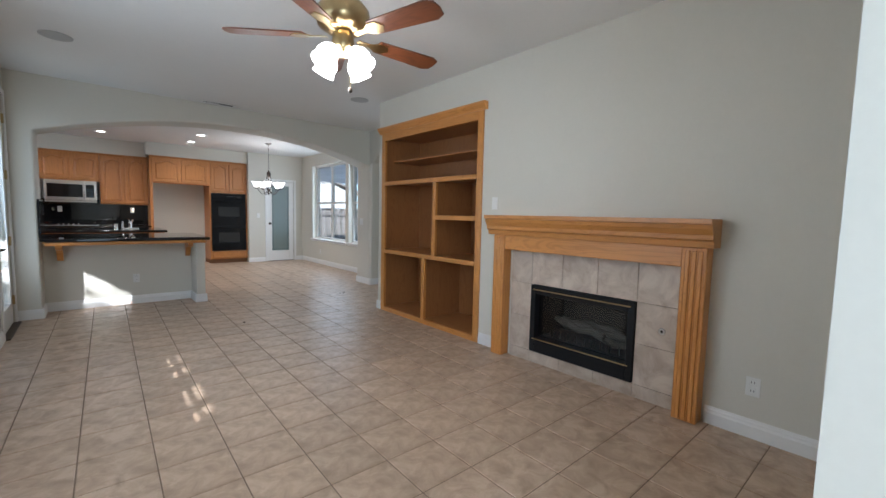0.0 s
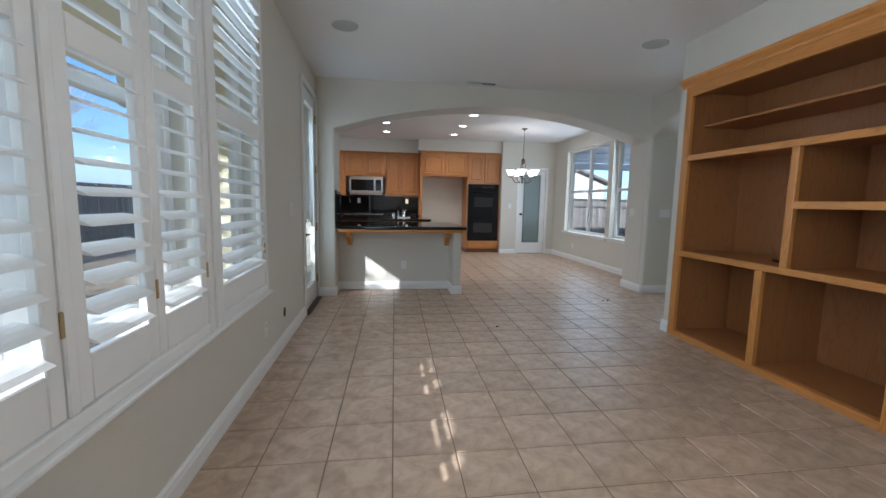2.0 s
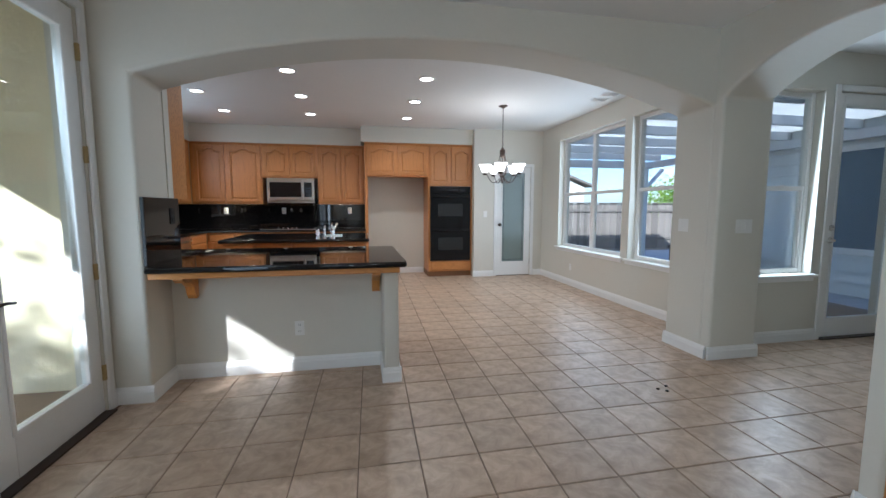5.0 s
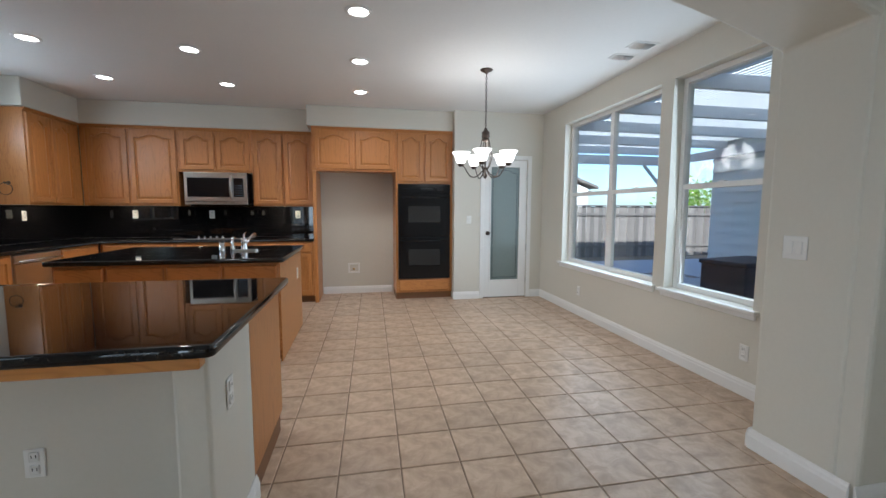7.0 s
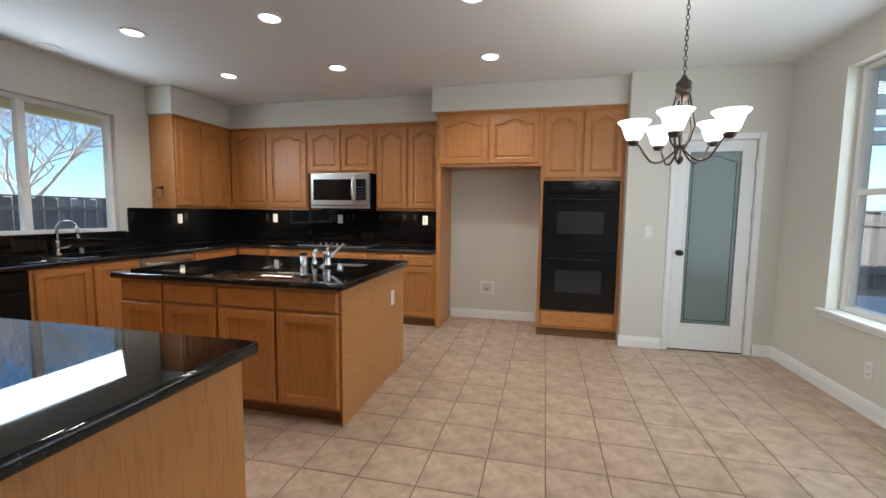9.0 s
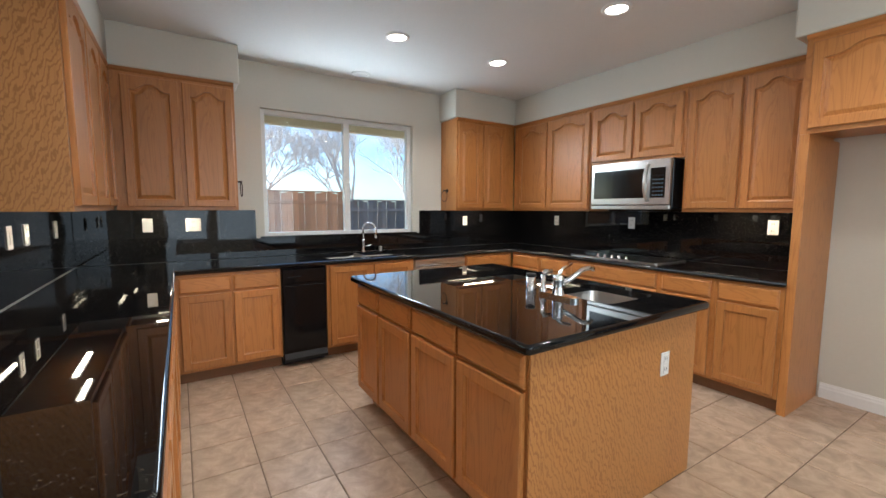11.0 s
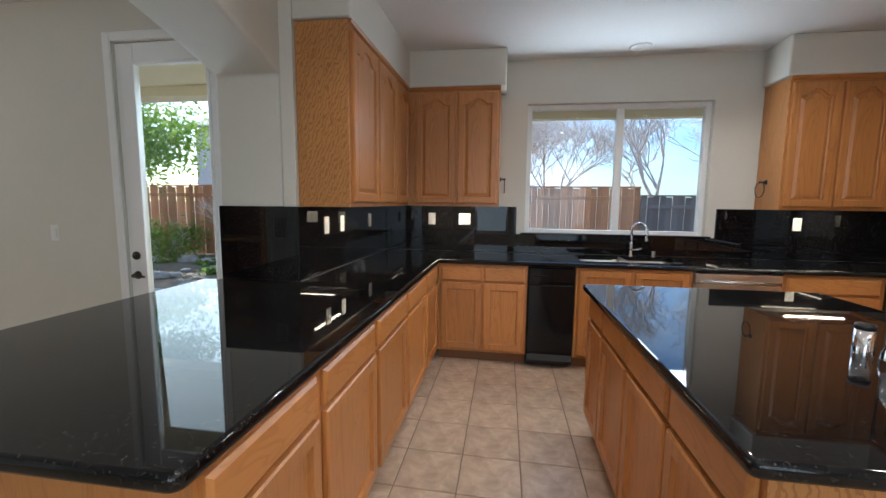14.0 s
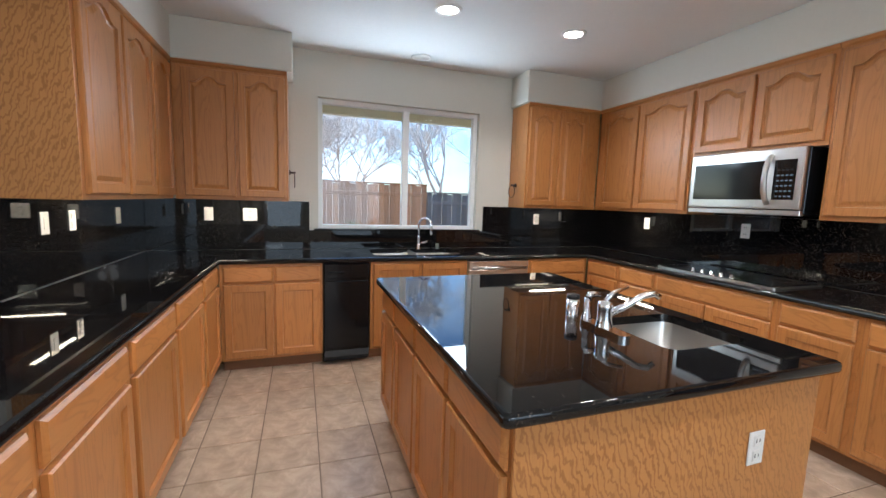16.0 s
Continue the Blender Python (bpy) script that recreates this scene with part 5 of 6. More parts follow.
# plates and switches
def wall_plate(at, nx, ny, kind, label="", w=0.072, h=0.116, m=PLASTIC):
    th = thing("wall_outlet" if kind == "outlet" else "light_switch", label or ("white duplex outlet with cover plate" if kind == "outlet" else "white rocker light switch with plate"), "outlet" if kind == "outlet" else "switch", Matrix.Translation(at) @ pose(0, 0, 0, 0, 0, math.degrees(math.atan2(nx, -ny))), "wall plates")
    b = Build()
    b.box(-w / 2, w / 2, -0.006, -0.001, -h / 2, h / 2, m, 0.003)
    b.part("cover_plate", th)
    b = Build()
    n = max(1, round(w / 0.072)) if kind != "outlet" else 1
    for j in range(n):
        cx = (j - (n - 1) / 2) * 0.046
        if kind == "outlet":
            for z in (-0.026, 0.026):
                b.box(-0.017, 0.017, -0.009, -0.0061, z - 0.019, z + 0.019, m, 0.003)
                b.box(-0.009, -0.006, -0.0096, -0.0091, z - 0.004, z + 0.008, BLACKM)
                b.box(0.006, 0.009, -0.0096, -0.0091, z - 0.004, z + 0.008, BLACKM)
        else:
            b.box(cx - 0.016, cx + 0.016, -0.010, -0.0061, -0.033, 0.033, m, 0.003)
    b.part("socket" if kind == "outlet" else "rocker", th)


wall_plate((XR, 1.20, 0.31), -1, 0, "outlet")
wall_plate((XR, 3.30, 1.41), -1, 0, "switch")
wall_plate((XL, 4.74, 0.30), 1, 0, "outlet")
wall_plate((XL, 5.62, 1.15), 1, 0, "switch")
wall_plate((0.30, 7.49, 0.345), 0, -1, "outlet")
wall_plate((1.055, 7.315, 0.645), 1, 0, "outlet")
wall_plate((DX, 8.10, 0.31), -1, 0, "outlet")
wall_plate((DX, 10.40, 0.31), -1, 0, "outlet")
wall_plate((3.08, PY, 1.18), 0, -1, "switch")
wall_plate((3.67, 7.38, 1.14), -1, 0, "switch", w=0.118)
wall_plate((3.95, 7.04, 1.14), 0, -1, "switch", w=0.165)
wall_plate((IX1, 10.28, 0.645), 1, 0, "outlet", "white outlet plate on the island end panel")
for x in (-1.62, -0.62, 0.58):
    wall_plate((x, KY1 - 0.022, 1.245), 0, -1, "outlet")
for y, k, w in ((8.02, "switch", 0.072), (8.35, "outlet", 0.118), (11.32, "outlet", 0.072)):
    wall_plate((KX + 0.022, y + 0.1, 1.235), 1, 0, k, w=w)
for x, k in ((-0.95, "switch"), (-1.22, "outlet"), (-1.85, "switch")):
    wall_plate((x, KY0 + 0.022, 1.235), 0, 1, k)
wall_plate((AX0 + 0.022, 7.52, 1.235), 1, 0, "outlet", "black outlet on the granite return", m=BLACKM)
th = thing("water_box", "white recessed water supply box for a refrigerator", "supply box", along(1.40, KY1, 0))
b = Build()
for x0, x1, z0, z1 in ((-0.09, -0.065, 0.32, 0.48), (0.065, 0.09, 0.32, 0.48), (-0.065, 0.065, 0.455, 0.48), (-0.065, 0.065, 0.32, 0.345)):
    b.box(x0, x1, -0.010, -0.001, z0, z1, PLASTIC, 0.002)
b.box(-0.065, 0.065, -0.003, -0.001, 0.345, 0.455, PAINT)
b.part("box", th)
b = Build()
b.lathe([(0.012, 0), (0.012, 0.02), (0.02, 0.022), (0.02, 0.03), (0, 0.03)], BRASS, Matrix.Translation((0, -0.003, 0.39)) @ pose(0, 0, 0, 90), 12)
b.part("valve", th)
# the hole's dark inside is a flat black plate; the wall is uncut
b = Build()
b.prism([(5.27, 0.245), (5.31, 0.235), (5.325, 0.28), (5.315, 0.315), (5.28, 0.32), (5.262, 0.28)], 0, XL + 0.001, XL + 0.006, BLACKM)
tagged(b.part("cable_hole"), "black plate in place of an open cable hole", "cable hole")

# ceiling fittings
for x, y in DOWNLIGHTS:
    th = thing("recessed_downlight", "lit recessed can light with white trim ring", "ceiling light", Matrix.Translation((x, y, H)), "downlights")
    b = Build()
    b.lathe([(0.098, -0.0005), (0.096, -0.008), (0.074, -0.012), (0.070, -0.004), (0.070, -0.001)], TRIM, None, 28)
    b.part("trim_ring", th)
    b = Build()
    b.lathe([(0.069, -0.003), (0.05, -0.007), (0, -0.009)], LAMP, None, 24)
    b.part("lens", th)
for x, y in ((-0.31, 5.56), (2.53, 5.43), (-0.31, 1.5), (2.53, 1.3)):
    th = thing("ceiling_speaker", "round white in-ceiling speaker grille", "speaker", Matrix.Translation((x, y, H)), "ceiling speakers")
    b = Build()
    b.lathe([(0.115, -0.0005), (0.113, -0.006), (0.100, -0.008), (0, -0.007)], GRILLE, None, 28)
    b.part("grille", th)
th = thing("smoke_detector", "round unlit recessed ceiling light", "ceiling light", Matrix.Translation((-2.18, 9.96, H)))
b = Build()
b.lathe([(0.095, -0.0005), (0.093, -0.008), (0.072, -0.010), (0.068, -0.002), (0, -0.003)], TRIM, None, 24)
b.part("trim_ring", th)


def ceiling_vent(x0, x1, y0, y1, n):
    th = thing("ceiling_vent", "white ceiling air register with dark slots", "vent", group="ceiling vents")
    b = Build()
    f = 0.02
    for a in ((x0, x1, y0, y0 + f), (x0, x1, y1 - f, y1), (x0, x0 + f, y0 + f, y1 - f), (x1 - f, x1, y0 + f, y1 - f)):
        b.box(*a, H - 0.008, H - 0.001, TRIM, 0.002)
    b.part("frame", th)
    # black sheet on the ceiling in place of the duct's dark inside
    b = Build()
    b.box(x0 + f, x1 - f, y0 + f, y1 - f, H - 0.003, H - 0.001, BLACKM)
    b.part("duct", th)
    for k in range(n):
        b = Build()
        x = x0 + f + (x1 - x0 - 2 * f) * (k + 0.5) / n
        b.box(-0.012, 0.012, y0 + f, y1 - f, -0.001, 0.001, TRIM, 0, Matrix.Translation((x, 0, H - 0.010)) @ pose(0, 0, 0, 0, 58 if k * 2 < n else -58))
        b.part("vane", th)


ceiling_vent(1.04, 1.45, 6.93, 7.07, 12)
ceiling_vent(3.82, 4.05, 8.92, 9.07, 8)
ceiling_vent(3.82, 4.05, 9.20, 9.33, 8)

# ceiling fan
fan = thing("ceiling_fan", "brass ceiling fan with five walnut blades and lit glass shades", "ceiling fan", Matrix.Translation((FAN[0], FAN[1], 0)))
b = Build()
b.lathe([(0, H), (0.075, H - 0.001), (0.07, H - 0.03), (0.025, H - 0.06), (0.014, H - 0.065), (0.014, 2.50), (0.03, 2.49), (0, 2.49)], BRASS)
b.part("downrod", fan)
b = Build()
b.lathe([(0, 2.495), (0.05, 2.49), (0.11, 2.465), (0.145, 2.42), (0.15, 2.37), (0.14, 2.335), (0.10, 2.31), (0.07, 2.30), (0, 2.30)], BRASS, None, 32)
b.part("motor_housing", fan)
b = Build()
b.lathe([(0, 2.30), (0.055, 2.299), (0.06, 2.27), (0.065, 2.22), (0.05, 2.19), (0.03, 2.17), (0, 2.165)], BRASS, None, 24)
b.part("switch_housing", fan)
bd = Build()
pts = [(0.22, -0.055), (0.60, -0.072), (0.645, -0.05), (0.655, 0.0), (0.645, 0.05), (0.60, 0.072), (0.22, 0.055), (0.205, 0.0)]
bd.prism(pts, 2, -0.004, 0.004, WALNUT)
blade_mesh = bd.mesh("blade")
ba = Build()
ba.prism([(0.09, -0.018), (0.17, -0.014), (0.22, -0.045), (0.27, -0.04), (0.30, 0.0), (0.27, 0.04), (0.22, 0.045), (0.17, 0.014), (0.09, 0.018)], 2, -0.010, -0.005, BRASS)
arm_mesh = ba.mesh("blade_arm")
for k in range(5):
    m = pose(0, 0, 2.285, 0, 0, 72 * k - 1) @ pose(0, 0, 0, -11)
    for name, mesh in (("blade", blade_mesh), ("blade_arm", arm_mesh)):
        o = new(name, mesh)
        o.parent = fan
        o.matrix_basis = m
sh = Build()
sh.lathe([(0.022, 0.0), (0.030, -0.01), (0.052, -0.04), (0.060, -0.07), (0.056, -0.10), (0.066, -0.125), (0.064, -0.126), (0.053, -0.10), (0.057, -0.07), (0.049, -0.04), (0.02, -0.005)], BULB, None, 20)
sh.lathe([(0, -0.02), (0.025, -0.03), (0.032, -0.06), (0.02, -0.09), (0, -0.095)], BULB, None, 14)
shade_mesh = sh.mesh("shade")
for k in range(4):
    a = radians(90 * k + 20)
    m = pose(0.085 * math.cos(a), 0.085 * math.sin(a), 2.20, 0, 0, math.degrees(a)) @ pose(0, 0, 0, 0, -35)
    o = new("shade", shade_mesh)
    o.parent, o.matrix_basis = fan, m
b = Build()
b.tube([(0.03, -0.03, 2.18), (0.03, -0.03, 2.0)], 0.0015, BRASS, 5)
b.lathe([(0, 2.005), (0.011, 1.998), (0.013, 1.985), (0.008, 1.972), (0, 1.97)], BRONZE, Matrix.Translation((0.03, -0.03, 0)), 12)
b.part("pull_chain", fan)

# chandelier
ch = thing("chandelier", "bronze five-arm chandelier with lit white glass shades", "chandelier", Matrix.Translation((CHANDELIER[0], CHANDELIER[1], 0)))
b = Build()
b.lathe([(0, H - 0.001), (0.065, H - 0.001), (0.06, H - 0.012), (0.02, H - 0.03), (0.008, H - 0.045), (0, H - 0.045)], BRONZE)
b.part("canopy", ch)
b = Build()
for k in range(20):
    z = H - 0.04 - 0.0285 * k
    ring = []
    for j in range(9):
        a = 2 * math.pi * j / 8
        p, q = 0.009 * math.sin(a), 0.018 * math.cos(a)
        ring.append((p, 0, z - 0.016 + q) if k % 2 else (0, p, z - 0.016 + q))
    b.tube(ring, 0.0028, BRONZE, 5, caps=False)
b.part("chain", ch)
b = Build()
b.lathe([(0, 2.165), (0.012, 2.16), (0.02, 2.14), (0.04, 2.12), (0.043, 2.105), (0.036, 2.095), (0.043, 2.085), (0.043, 2.07), (0.034, 2.06), (0.040, 2.05), (0.038, 2.035), (0.02, 2.02), (0.008, 2.01), (0.008, 1.70), (0.02, 1.69), (0.022, 1.67), (0.008, 1.65), (0, 1.645)], BRONZE)
b.lathe([(0.030, 1.76), (0.034, 1.75), (0.030, 1.74)], BRONZE)
b.part("stem", ch)
cs = Build()
cs.lathe([(0.028, 0.0), (0.045, 0.012), (0.058, 0.05), (0.07, 0.085), (0.094, 0.112), (0.092, 0.114), (0.066, 0.088), (0.054, 0.05), (0.04, 0.015), (0.02, 0.006)], SHADE, None, 24)
cs.lathe([(0, 0.01), (0.022, 0.02), (0.026, 0.05), (0.012, 0.075), (0, 0.078)], BULB, None, 12)
cmesh = cs.mesh("shade")
for k in range(5):
    a = radians(72 * k + 30)
    c, s = math.cos(a), math.sin(a)
    b = Build()
    path = []
    for j in range(13):
        t = j / 12
        r = 0.02 + 0.235 * t
        z = 1.735 - 0.075 * math.sin(math.pi * min(1, t * 1.15)) + 0.055 * max(0, t - 0.6) / 0.4
        path.append((r * c, r * s, z))
    b.tube(path, 0.006, BRONZE, 7)
    b.tube([(0.036 * c, 0.036 * s, 2.05), (0.06 * c, 0.06 * s, 1.93), (0.075 * c, 0.075 * s, 1.86), (0.05 * c, 0.05 * s, 1.78), (0.02 * c, 0.02 * s, 1.735)], 0.005, BRONZE, 6)
    b.lathe([(0, -0.02), (0.02, -0.018), (0.034, 0.0), (0.032, 0.012), (0, 0.012)], BRONZE, Matrix.Translation((0.255 * c, 0.255 * s, 1.785)), 14)
    b.part("arm", ch)
    o = new("shade", cmesh)
    o.parent, o.location = ch, (0.255 * c, 0.255 * s, 1.798)

# outside
GZ = -0.12
b = Build()
b.quad([(-400, -400, GZ - 0.06), (400, -400, GZ - 0.06), (400, 400, GZ - 0.06), (-400, 400, GZ - 0.06)], SOIL)
setting(b, "ground", "bare brown garden soil", "ground")
b = Build()
b.box(-4.4, -0.98, -3.0, 7.3, GZ - 0.055, GZ, CONCRETE, 0.01)
setting(b, "pavement", "pale concrete patio slab", "patio")
b = Build()
b.box(4.45, 14.0, 7.5, 16.4, GZ - 0.055, GZ - 0.02, GROUT)
setting(b, "pavement_dining", "grey paved patio beside the dining windows", "patio")
b = Build()
for x in (-3.08,):
    for y in (-1.0, 2.45):
        b.box(x - 0.13, x + 0.13, y - 0.13, y + 0.13, GZ, 2.66, STUCCO, 0.02)
b.box(-3.22, -2.94, -3.4, 7.3, 2.66, 2.789, STUCCO, 0.01)
setting(b, "patio_cover_beam", "cream stucco posts and beam of the covered patio", "patio cover")
b = Build()
b.box(KX - 0.185, KX - 0.162, KY0 - 0.2, KY1 + 0.2, GZ, 1.08, STUCCO)
b.box(KX - 0.185, XL - 0.163, KY0 - 0.185, KY0 - 0.162, GZ, 2.788, STUCCO)
setting(b, "wall_outside", "sunlit cream stucco outer kitchen wall", "wall")


def fence(name, label, axis, c, u0, u1, z1, m, step=0.145, cap=True, near=None):
    th = thing(name, label, "fence")
    n = int((u1 - u0) / step)
    r = random.Random(len(label))
    meshes = []
    for k in range(3):
        b = Build()
        h = z1 - GZ + 0.05 - (0.02 if k == 1 else 0)
        if axis == 0:
            b.box(-0.01, 0.01, -step / 2 + 0.003, step / 2 - 0.003, 0, h, m, 0.003)
        else:
            b.box(-step / 2 + 0.003, step / 2 - 0.003, -0.01, 0.01, 0, h, m, 0.003)
        meshes.append(b.mesh("board"))
    for k in range(n):
        u = u0 + (k + 0.5) * step
        o = new("board", meshes[k % 3])
        o.parent = th
        off = (0.012 if k % 2 else -0.004) + r.uniform(-0.003, 0.003)
        o.location = (c + off, u, GZ - 0.05) if axis == 0 else (u, c + off, GZ - 0.05)
    b = Build()
    for q0, q1 in ((z1 - 0.30, z1 - 0.21), (GZ + 0.25, GZ + 0.34)) + (((z1, z1 + 0.035),) if cap else ()):
        w = 0.07 if q1 > z1 else 0.045
        if axis == 0:
            b.box(c - w, c + w, u0, u1, q0, q1, m, 0.004) if q1 > z1 else b.box(c + 0.026, c + 0.06, u0, u1, q0, q1, m, 0.004)
        else:
            b.box(u0, u1, c - w, c + w, q0, q1, m, 0.004) if q1 > z1 else b.box(u0, u1, c - 0.06, c - 0.026, q0, q1, m, 0.004)
    b.part("rail", th)
    b = Build()
    u = u0
    while u < u1:
        if axis == 0:
            b.box(c - 0.12, c - 0.028, u - 0.045, u + 0.045, GZ - 0.05, z1 - 0.005, m, 0.004)
        else:
            b.box(u - 0.045, u + 0.045, c + 0.028, c + 0.12, GZ - 0.05, z1 - 0.005, m, 0.004)
        u += 2.4
    b.part("post", th)
    return th


fence("garden_fence", "new reddish cedar board fence with cap rail", 0, -9.0, -14.0, 12.1, 1.80, CEDAR)
fence("garden_fence", "weathered grey board fence in the side yard", 0, -9.1, 12.15, 20.0, 1.60, GREYWOOD)
fence("garden_fence", "weathered grey board fence beyond the paved patio", 1, 17.6, -8.9, 20.0, 1.46, GREYWOOD)
# side wing with lapped siding
wing = thing("house_wing", "house wing with pale horizontal lap siding", "house")
b = Build()
b.box(8.55, 12.0, 7.6, 12.9, GZ, 2.95, SIDING)
b.part("core", wing)
lap = Build()
lap.prism([(8.549, 0.0), (8.505, 0.0), (8.537, 0.20), (8.549, 0.20)], 1, 7.6, 12.9, SIDING)
lapm = lap.mesh("siding_board")
for k in range(15):
    o = new("siding_board", lapm)
    o.parent, o.location = wing, (0, 0, GZ + 0.002 + 0.2 * k)
lap = Build()
lap.prism([(12.901, 0.0), (12.93, 0.0), (12.915, 0.20), (12.901, 0.20)], 0, 8.55, 12.0, SIDING)
lapm = lap.mesh("siding_board")
for k in range(15):
    o = new("siding_board", lapm)
    o.parent, o.location = wing, (0, 0, GZ + 0.002 + 0.2 * k)
b = Build()
for y0, y1, z0, z1 in ((8.2, 8.3, 0.55, 2.3), (9.6, 9.7, 0.55, 2.3), (8.3, 9.6, 2.2, 2.3), (8.3, 9.6, 0.55, 0.65)):
    b.box(8.49, 8.519, y0, y1, z0, z1, TRIM, 0.004)
b.part("window_frame", wing)
b = Build()
b.box(8.505, 8.518, 8.3, 9.6, 0.65, 2.2, SHADEGLASS)
b.part("window", wing)
b = Build()
b.box(8.2, 12.4, 7.4, 13.2, 2.96, 3.1, ROOFING)
b.part("roof", wing)
# pergola
pg = thing("pergola", "pale painted lattice patio cover on posts", "pergola")
b = Build()
for y in (8.2, 9.3, 10.4, 11.5, 12.6, 13.7):
    b.box(4.45, 8.5, y - 0.03, y + 0.03, 2.52, 2.67, PERGOLA, 0.005)
b.part("rafter", pg)
b = Build()
b.box(4.45, 8.6, 14.1, 14.24, 2.36, 2.55, PERGOLA, 0.006)
b.box(8.36, 8.5, 7.6, 14.2, 2.36, 2.515, PERGOLA, 0.006)
b.part("beam", pg)
b = Build()
for x, y in ((5.3, 14.17), (8.43, 14.17)):
    b.box(x - 0.06, x + 0.06, y - 0.06, y + 0.06, GZ, 2.359, PERGOLA, 0.006)
    for s in (-1, 1):
        b.tube([(x, y, 1.80), (x + s * 0.55, y, 2.37)], 0.05, PERGOLA, 4, smooth=False)
b.part("post", pg)
lat = Build()
lat.box(-0.016, 0.016, 7.6, 14.3, 2.671, 2.70, PERGOLA)
lm = lat.mesh("lattice_slat")
for k in range(58):
    o = new("lattice_slat", lm)
    o.parent, o.location = pg, (4.5 + 0.07 * k, 0, 0)
# deck box
th = thing("deck_storage_box", "dark grey storage box on the paved patio", "storage box", pose(7.6, 11.2, GZ, 0, 0, 12))
b = Build()
b.box(-0.58, 0.58, -0.34, 0.34, 0.0, 0.60, PUTTY, 0.015)
b.part("body", th)
b = Build()
b.box(-0.61, 0.61, -0.37, 0.37, 0.601, 0.67, PUTTY, 0.02)
b.part("lid", th)


# trees
def bare_tree(at, h, seed, spread, levels, label, lean=0.0):
    r = random.Random(seed)
    b = Build()

    def grow(p, d, L, rad, lev):
        pts = [p]
        q, dd = p.copy(), d.copy()
        n = 3
        for k in range(n):
            dd = (dd + Vector((r.uniform(-1, 1), r.uniform(-1, 1), r.uniform(-0.3, 0.6))) * 0.13).normalized()
            q = q + dd * (L / n)
            pts.append(q.copy())
        b.tube(pts, rad, BARK, 5 if lev > 2 else 3 if lev < 2 else 4, max(0.004, rad * 0.6), caps=False)
        if lev == 0:
            return
        for k in range(r.choice((3, 3, 4)) if lev > 1 else 4):
            f = r.uniform(0.45, 1.0)
            start = pts[1] + (pts[-1] - pts[1]) * f
            side = Vector((r.uniform(-1, 1), r.uniform(-1, 1), r.uniform(-0.1, 0.7))).normalized()
            nd = (dd * (1 - spread) + side * spread).normalized()
            grow(start, nd, L * r.uniform(0.70, 0.95), max(0.0045, rad * r.uniform(0.45, 0.65)), lev - 1)
    grow(Vector((0, 0, 0)), Vector((lean, 0, 1)).normalized(), h * 0.20, h * 0.014, levels)
    th = thing("bare_tree", label, "tree", Matrix.Translation((*at, GZ - 0.06)), "winter trees")
    b.part("branches", th)
    return th


bare_tree((-12.6, 13.6), 8.0, 3, 0.50, 6, "bare grey winter tree with spreading limbs")
bare_tree((-13.6, 10.6), 8.0, 8, 0.50, 6, "bare grey winter tree with fanning limbs")
bare_tree((-11.6, 8.6), 7.0, 21, 0.55, 6, "bare winter tree with dense fine twigs")
bare_tree((-12.6, 16.2), 8.0, 44, 0.52, 6, "bare winter tree with a low spreading crown")
bare_tree((7.0, 22.0), 8.5, 5, 0.55, 6, "bare winter tree beyond the grey fence")
bare_tree((17.0, 23.0), 7.0, 15, 0.6, 5, "bare winter tree behind a neighbour's yard")
bare_tree((-6.9, 2.3), 2.4, 12, 0.5, 5, "small bare pale-barked shrub tree")
bare_tree((-7.6, 8.9), 2.3, 31, 0.5, 4, "small bare pale-barked garden tree")


def leafy(name, at, trunk, crown, n, size, seed, label, cat):
    r = random.Random(seed)
    th = thing(name, label, cat, Matrix.Translation((*at, GZ - 0.06)))
    b = Build()
    tips = []
    if trunk:
        b.tube([(0, 0, 0), (0.06, 0.03, trunk * 0.5), (0.02, -0.04, trunk)], 0.09, BARK, 8, 0.06)
    for k in range(16):
        a, e = r.uniform(0, 2 * math.pi), r.uniform(0.1, 1.0)
        tip = Vector((crown[0] * math.cos(a) * r.uniform(0.4, 1), crown[0] * math.sin(a) * r.uniform(0.4, 1), trunk + crown[1] * e))
        b.tube([(0.02, -0.04, trunk * 0.9), tip * 0.5 + Vector((0, 0, trunk * 0.5 + 0.1)), tip], 0.03, BARK, 5, 0.006)
        tips.append(tip)
    b.part("limbs", th)
    b = Build()
    k0 = b.slot(LEAF)
    for k in range(n):
        c = tips[k % len(tips)]
        p = c + Vector((r.gauss(0, 1), r.gauss(0, 1), r.gauss(-0.15, 0.8))) * crown[0] * 0.24
        d = Vector((r.uniform(-1, 1), r.uniform(-1, 1), r.uniform(-1.2, 0.4))).normalized()
        u = d.cross(Vector((r.uniform(-1, 1), r.uniform(-1, 1), r.uniform(-1, 1)))).normalized()
        s = size * r.uniform(0.6, 1.3)
        f = b.bm.faces.new([b.bm.verts.new(p + v) for v in (-d * s * 0.2, u * s * 0.28 + d * s * 0.4, d * s, -u * s * 0.28 + d * s * 0.4)])
        f.material_index = k0
    lf = b.part("foliage", th)
    lf["kind"] = "stuff"
    return th


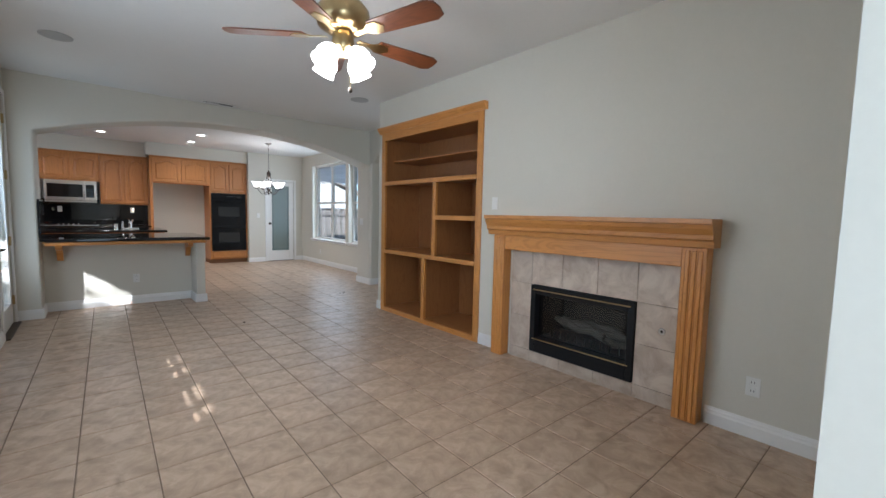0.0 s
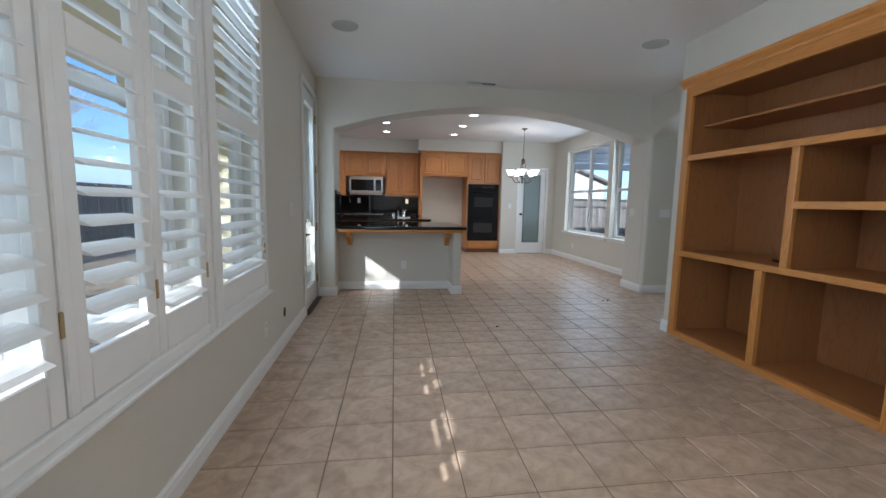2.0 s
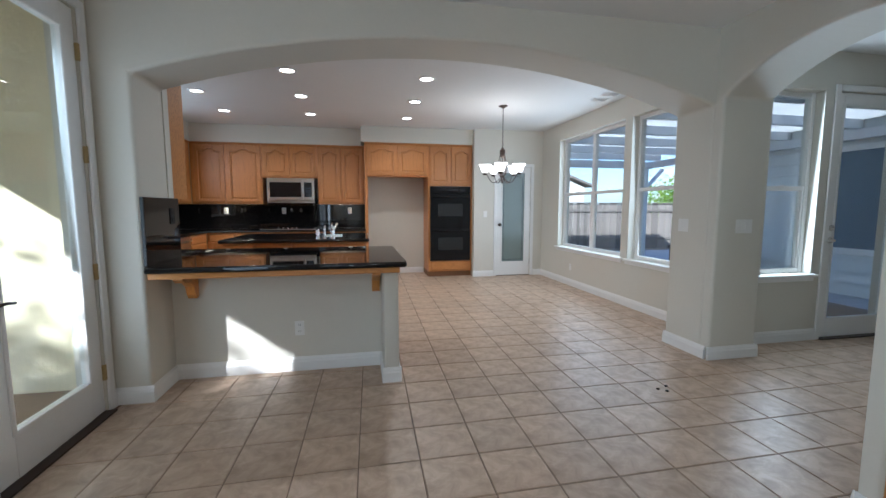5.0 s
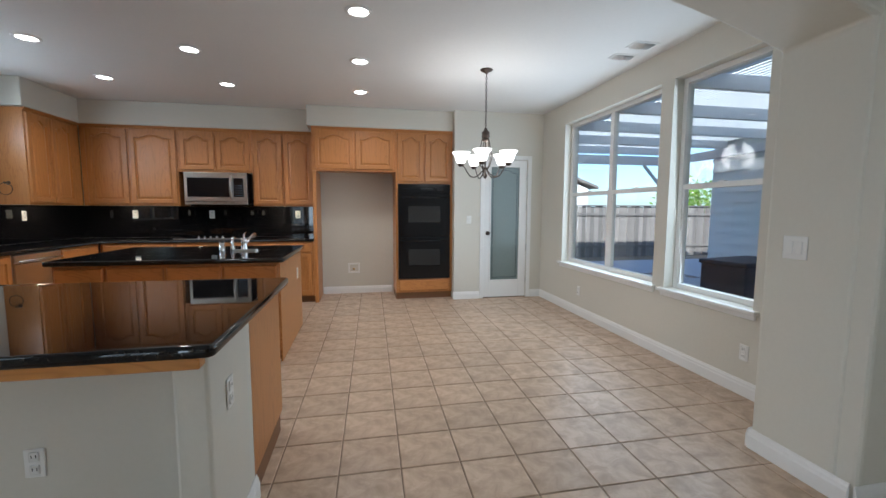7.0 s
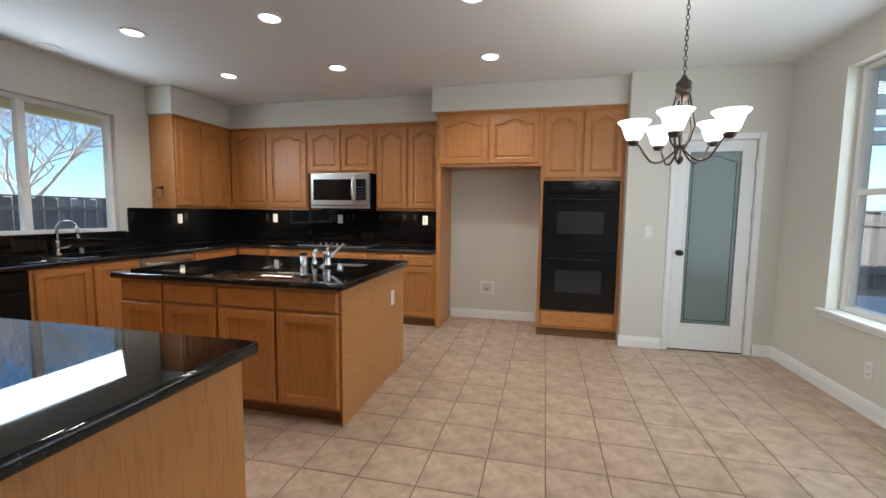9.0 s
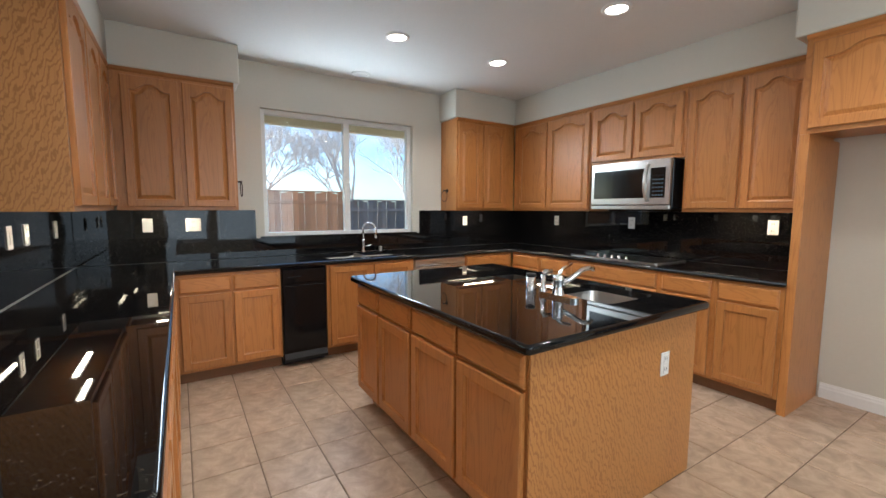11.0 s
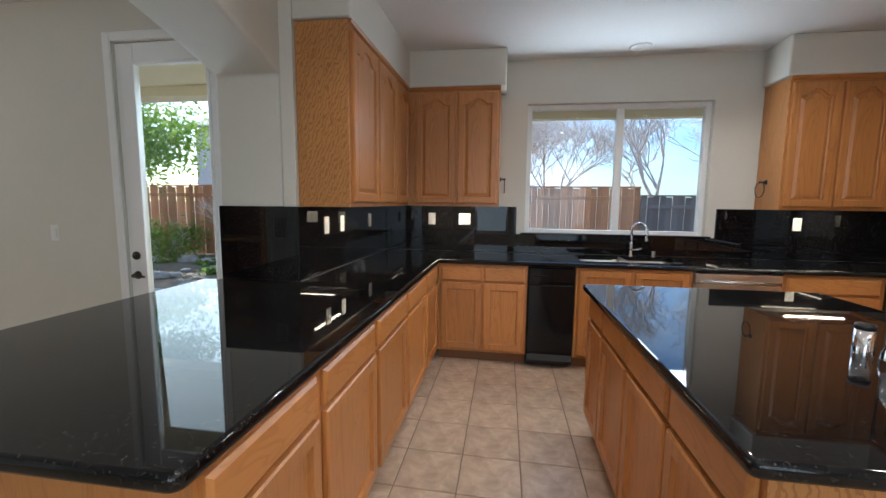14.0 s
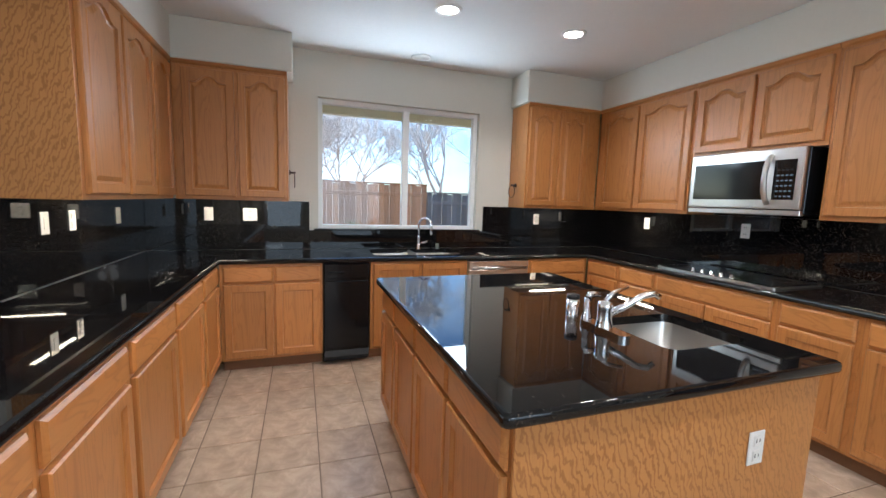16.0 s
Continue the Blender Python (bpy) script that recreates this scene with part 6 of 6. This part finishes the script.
leafy("pepper_tree", (-8.2, -1.6), 2.1, (2.0, 4.5), 17000, 0.12, 7, "green drooping leafy tree by the cedar fence", "tree")
leafy("garden_shrub", (-8.0, -0.2), 0.05, (0.9, 0.8), 2200, 0.10, 11, "green leafy shrub in front of the fence", "shrub")
leafy("garden_shrub", (-8.3, 10.2), 0.25, (0.35, 0.75), 500, 0.09, 13, "small young green bush before the fence", "shrub")
leafy("garden_shrub", (15.0, 19.5), 0.6, (1.6, 1.6), 2500, 0.14, 17, "green bushes beyond the grey fence", "shrub")
# added out of view to keep direct sun off the kitchen cabinets
leafy("unseen_shade_tree", (-7.4, 4.7), 3.4, (1.9, 3.0), 6500, 0.15, 23, "unseen leafy tree added to shade the kitchen window", "tree")
rr = random.Random(9)
for k in range(34):
    b = Build()
    bmesh.ops.create_icosphere(b.bm, subdivisions=2, radius=1.0)
    for v in b.bm.verts:
        v.co *= 1 + 0.22 * noise.noise(v.co * 1.7 + Vector((k * 3.1, 0, 0)))
    b.paint(b.bm.faces[:], STONE)
    o = b.part("garden_boulder")
    s = rr.uniform(0.10, 0.34)
    o.scale = (s * rr.uniform(0.9, 1.5), s, s * rr.uniform(0.35, 0.6))
    o.location = (rr.uniform(-8.2, -4.7), rr.uniform(-1.0, 6.5), GZ - 0.03)
    o.rotation_euler = (0, 0, rr.uniform(0, 6))
    tagged(o, "rounded grey garden stone half sunk in soil", "stone", "garden stones")
for k in range(12):
    leafy("ground_cover", (rr.uniform(-7.6, -4.7), rr.uniform(-0.5, 5.5)), 0.0, (rr.uniform(0.2, 0.4), 0.12), 260, 0.07, 40 + k, "low bright green ground cover plant", "plant")


# neighbours
def house(at, w, d, h, m, label, wins):
    th = thing("neighbour_house", label, "house", Matrix.Translation((*at, GZ - 0.06)))
    b = Build()
    b.box(0, w, 0, d, 0, h, m)
    b.part("wall", th)
    b = Build()
    b.prism([(-0.5, h), (w / 2, h + w * 0.20), (w + 0.5, h), (w + 0.5, h + 0.15), (w / 2, h + w * 0.20 + 0.18), (-0.5, h + 0.15)], 1, -0.5, d + 0.5, ROOFING)
    b.prism([(0.001, h), (w - 0.001, h), (w / 2, h + w * 0.20 - 0.01)], 1, 0.01, d - 0.01, m)
    b.part("roof", th)
    for side, u, z, ww, hh in wins:
        b = Build()
        g = 0.08
        if side == "x":
            b.box(w, w + 0.04, u, u + ww, z, z + hh, SHADEGLASS)
            for a in ((u - g, u, z - g, z + hh + g), (u + ww, u + ww + g, z - g, z + hh + g), (u, u + ww, z - g, z), (u, u + ww, z + hh, z + hh + g), (u + ww / 2 - 0.03, u + ww / 2 + 0.03, z, z + hh)):
                b.box(w + 0.001, w + 0.07, *a, TRIM)
        else:
            b.box(u, u + ww, -0.04, 0, z, z + hh, SHADEGLASS)
            for a in ((u - g, u), (u + ww, u + ww + g), (u + ww / 2 - 0.03, u + ww / 2 + 0.03)):
                b.box(*a, -0.07, -0.001, z - g, z + hh + g, TRIM)
        b.part("window", th)
    return th


house((-30, -9.0), 10, 9, 5.6, NEIGHBOUR, "two-storey pale stucco neighbour house", [("x", 1.5, 3.6, 1.4, 1.3), ("x", 5.5, 3.6, 1.4, 1.3), ("x", 6.8, 0.9, 1.5, 1.3)])
house((4, 32), 13, 9, 3.0, NEIGHBOUR, "low pale neighbour house beyond the patio fence", [("y", 2, 1.0, 1.5, 1.2), ("y", 8, 1.0, 1.5, 1.2)])
# metal wall flower on the outer stucco
th = thing("wall_ornament", "dark metal flower ornament on the stucco wall", "wall ornament", pose(-1.75, KY0 - 0.187, 1.55))
b = Build()
b.tube([(0, -0.01, -0.3), (0.02, -0.012, 0), (-0.02, -0.012, 0.3)], 0.006, BRONZE, 6)
for k in range(7):
    a = radians(51 * k)
    b.tube([(0, -0.012, 0.05), (0.10 * math.cos(a), -0.02, 0.05 + 0.10 * math.sin(a)), (0.19 * math.cos(a + 0.2), -0.012, 0.05 + 0.19 * math.sin(a + 0.2))], 0.012, BRONZE, 5, 0.003)
b.part("petals", th)

# paving and floor pieces
pv = Build()
pv.box(-0.147, 0.147, -0.147, 0.147, -0.018, 0, PAVER, 0.006)
pvm = pv.mesh("paver")
pave = bpy.data.objects["pavement_dining"]
for i in range(13):
    for j in range(20):
        o = new("paver", pvm)
        o.parent, o.location = pave, (4.75 + 0.3 * i + (0.15 if j % 2 else 0), 8.0 + 0.3 * j, GZ)
b = Build()
b.box(8.75, 13.9, 13.3, 16.3, GZ - 0.018, GZ, PAVER)
b.box(4.6, 8.74, 14.0, 16.3, GZ - 0.018, GZ, PAVER)
o = b.part("far_paving", pave)
o["kind"] = "stuff"

b = Build()
b.box(KX - 0.16, 7.14, -3.34, 12.44, -0.12, -0.004, GROUT)
FLOOR = setting(b, "floor", "beige ceramic floor tiles in a straight grid with brown grout", "floor")
P, PY_, TX0, TY0, SKEW = 0.312, 0.315, 1.738, 8.338, 0.021
tb = Build()
g, gy = P / 2 - 0.0032, PY_ / 2 - 0.0032
tb.box(-g, g, -gy, gy, -0.010, 0.0, TILE, 0.003)
for v in tb.bm.verts:
    v.co.x += SKEW * v.co.y
tm = tb.mesh("tile")
spots = []
for i in range(-15, 19):
    for j in range(-38, 14):
        y = TY0 + (j + 0.5) * PY_
        x = TX0 + (i + 0.5) * P + SKEW * (y - 8.17)
        if y < KY0 and x < XL - 0.1 or y < 5.3 and x > XR + 0.1 and not (3.8 < x and y > 3.9) or y > KY1 or y < -3.2 or x < KX - 0.1 or x > 7 or y > HY and x > DX + 0.1 or y > PY and x > 2.86 and y > PY + 0.6:
            continue
        if (KX < x < -1.9 or y > 11.85 and x < 0.8 or -0.7 < x < 0.7 and 9.6 < y < 10.4 or y > 7.7 and y < 8.1 and x < 0.9):
            continue
        near = 0.1 < x < 2.6 and 1.9 < y < 11.3 or -0.9 < x < 0.2 and 8.3 < y < 9.4
        spots.append((not near, x, y))
spots.sort()
rest = []
for k, (far, x, y) in enumerate(spots):
    if k < 300:
        o = new("tile", tm)
        o.parent, o.location = FLOOR, (x, y, 0)
    else:
        rest.append((x, y))
b = Build()
for x, y in rest:
    b.box(-g, g, -gy, gy, -0.010, 0.0, TILE, 0.003, Matrix(((1, SKEW, 0, x), (0, 1, 0, y), (0, 0, 1, 0), (0, 0, 0, 1))))
o = b.part("outer_tiles", FLOOR)
o["kind"] = "stuff"
rs = random.Random(2)
for x, y in ((1.16, 5.62), (2.86, 6.62), (2.95, 6.65), (2.90, 6.58)):
    b = Build()
    b.lathe([(0.012, 0), (0.012, 0.006), (0.006, 0.010), (0, 0.010)], BLACKM, Matrix.Translation((x, y, 0.0005)), 7)
    tagged(b.part("floor_debris"), "small dark crumb lying on the tile floor", "debris", "floor crumbs")
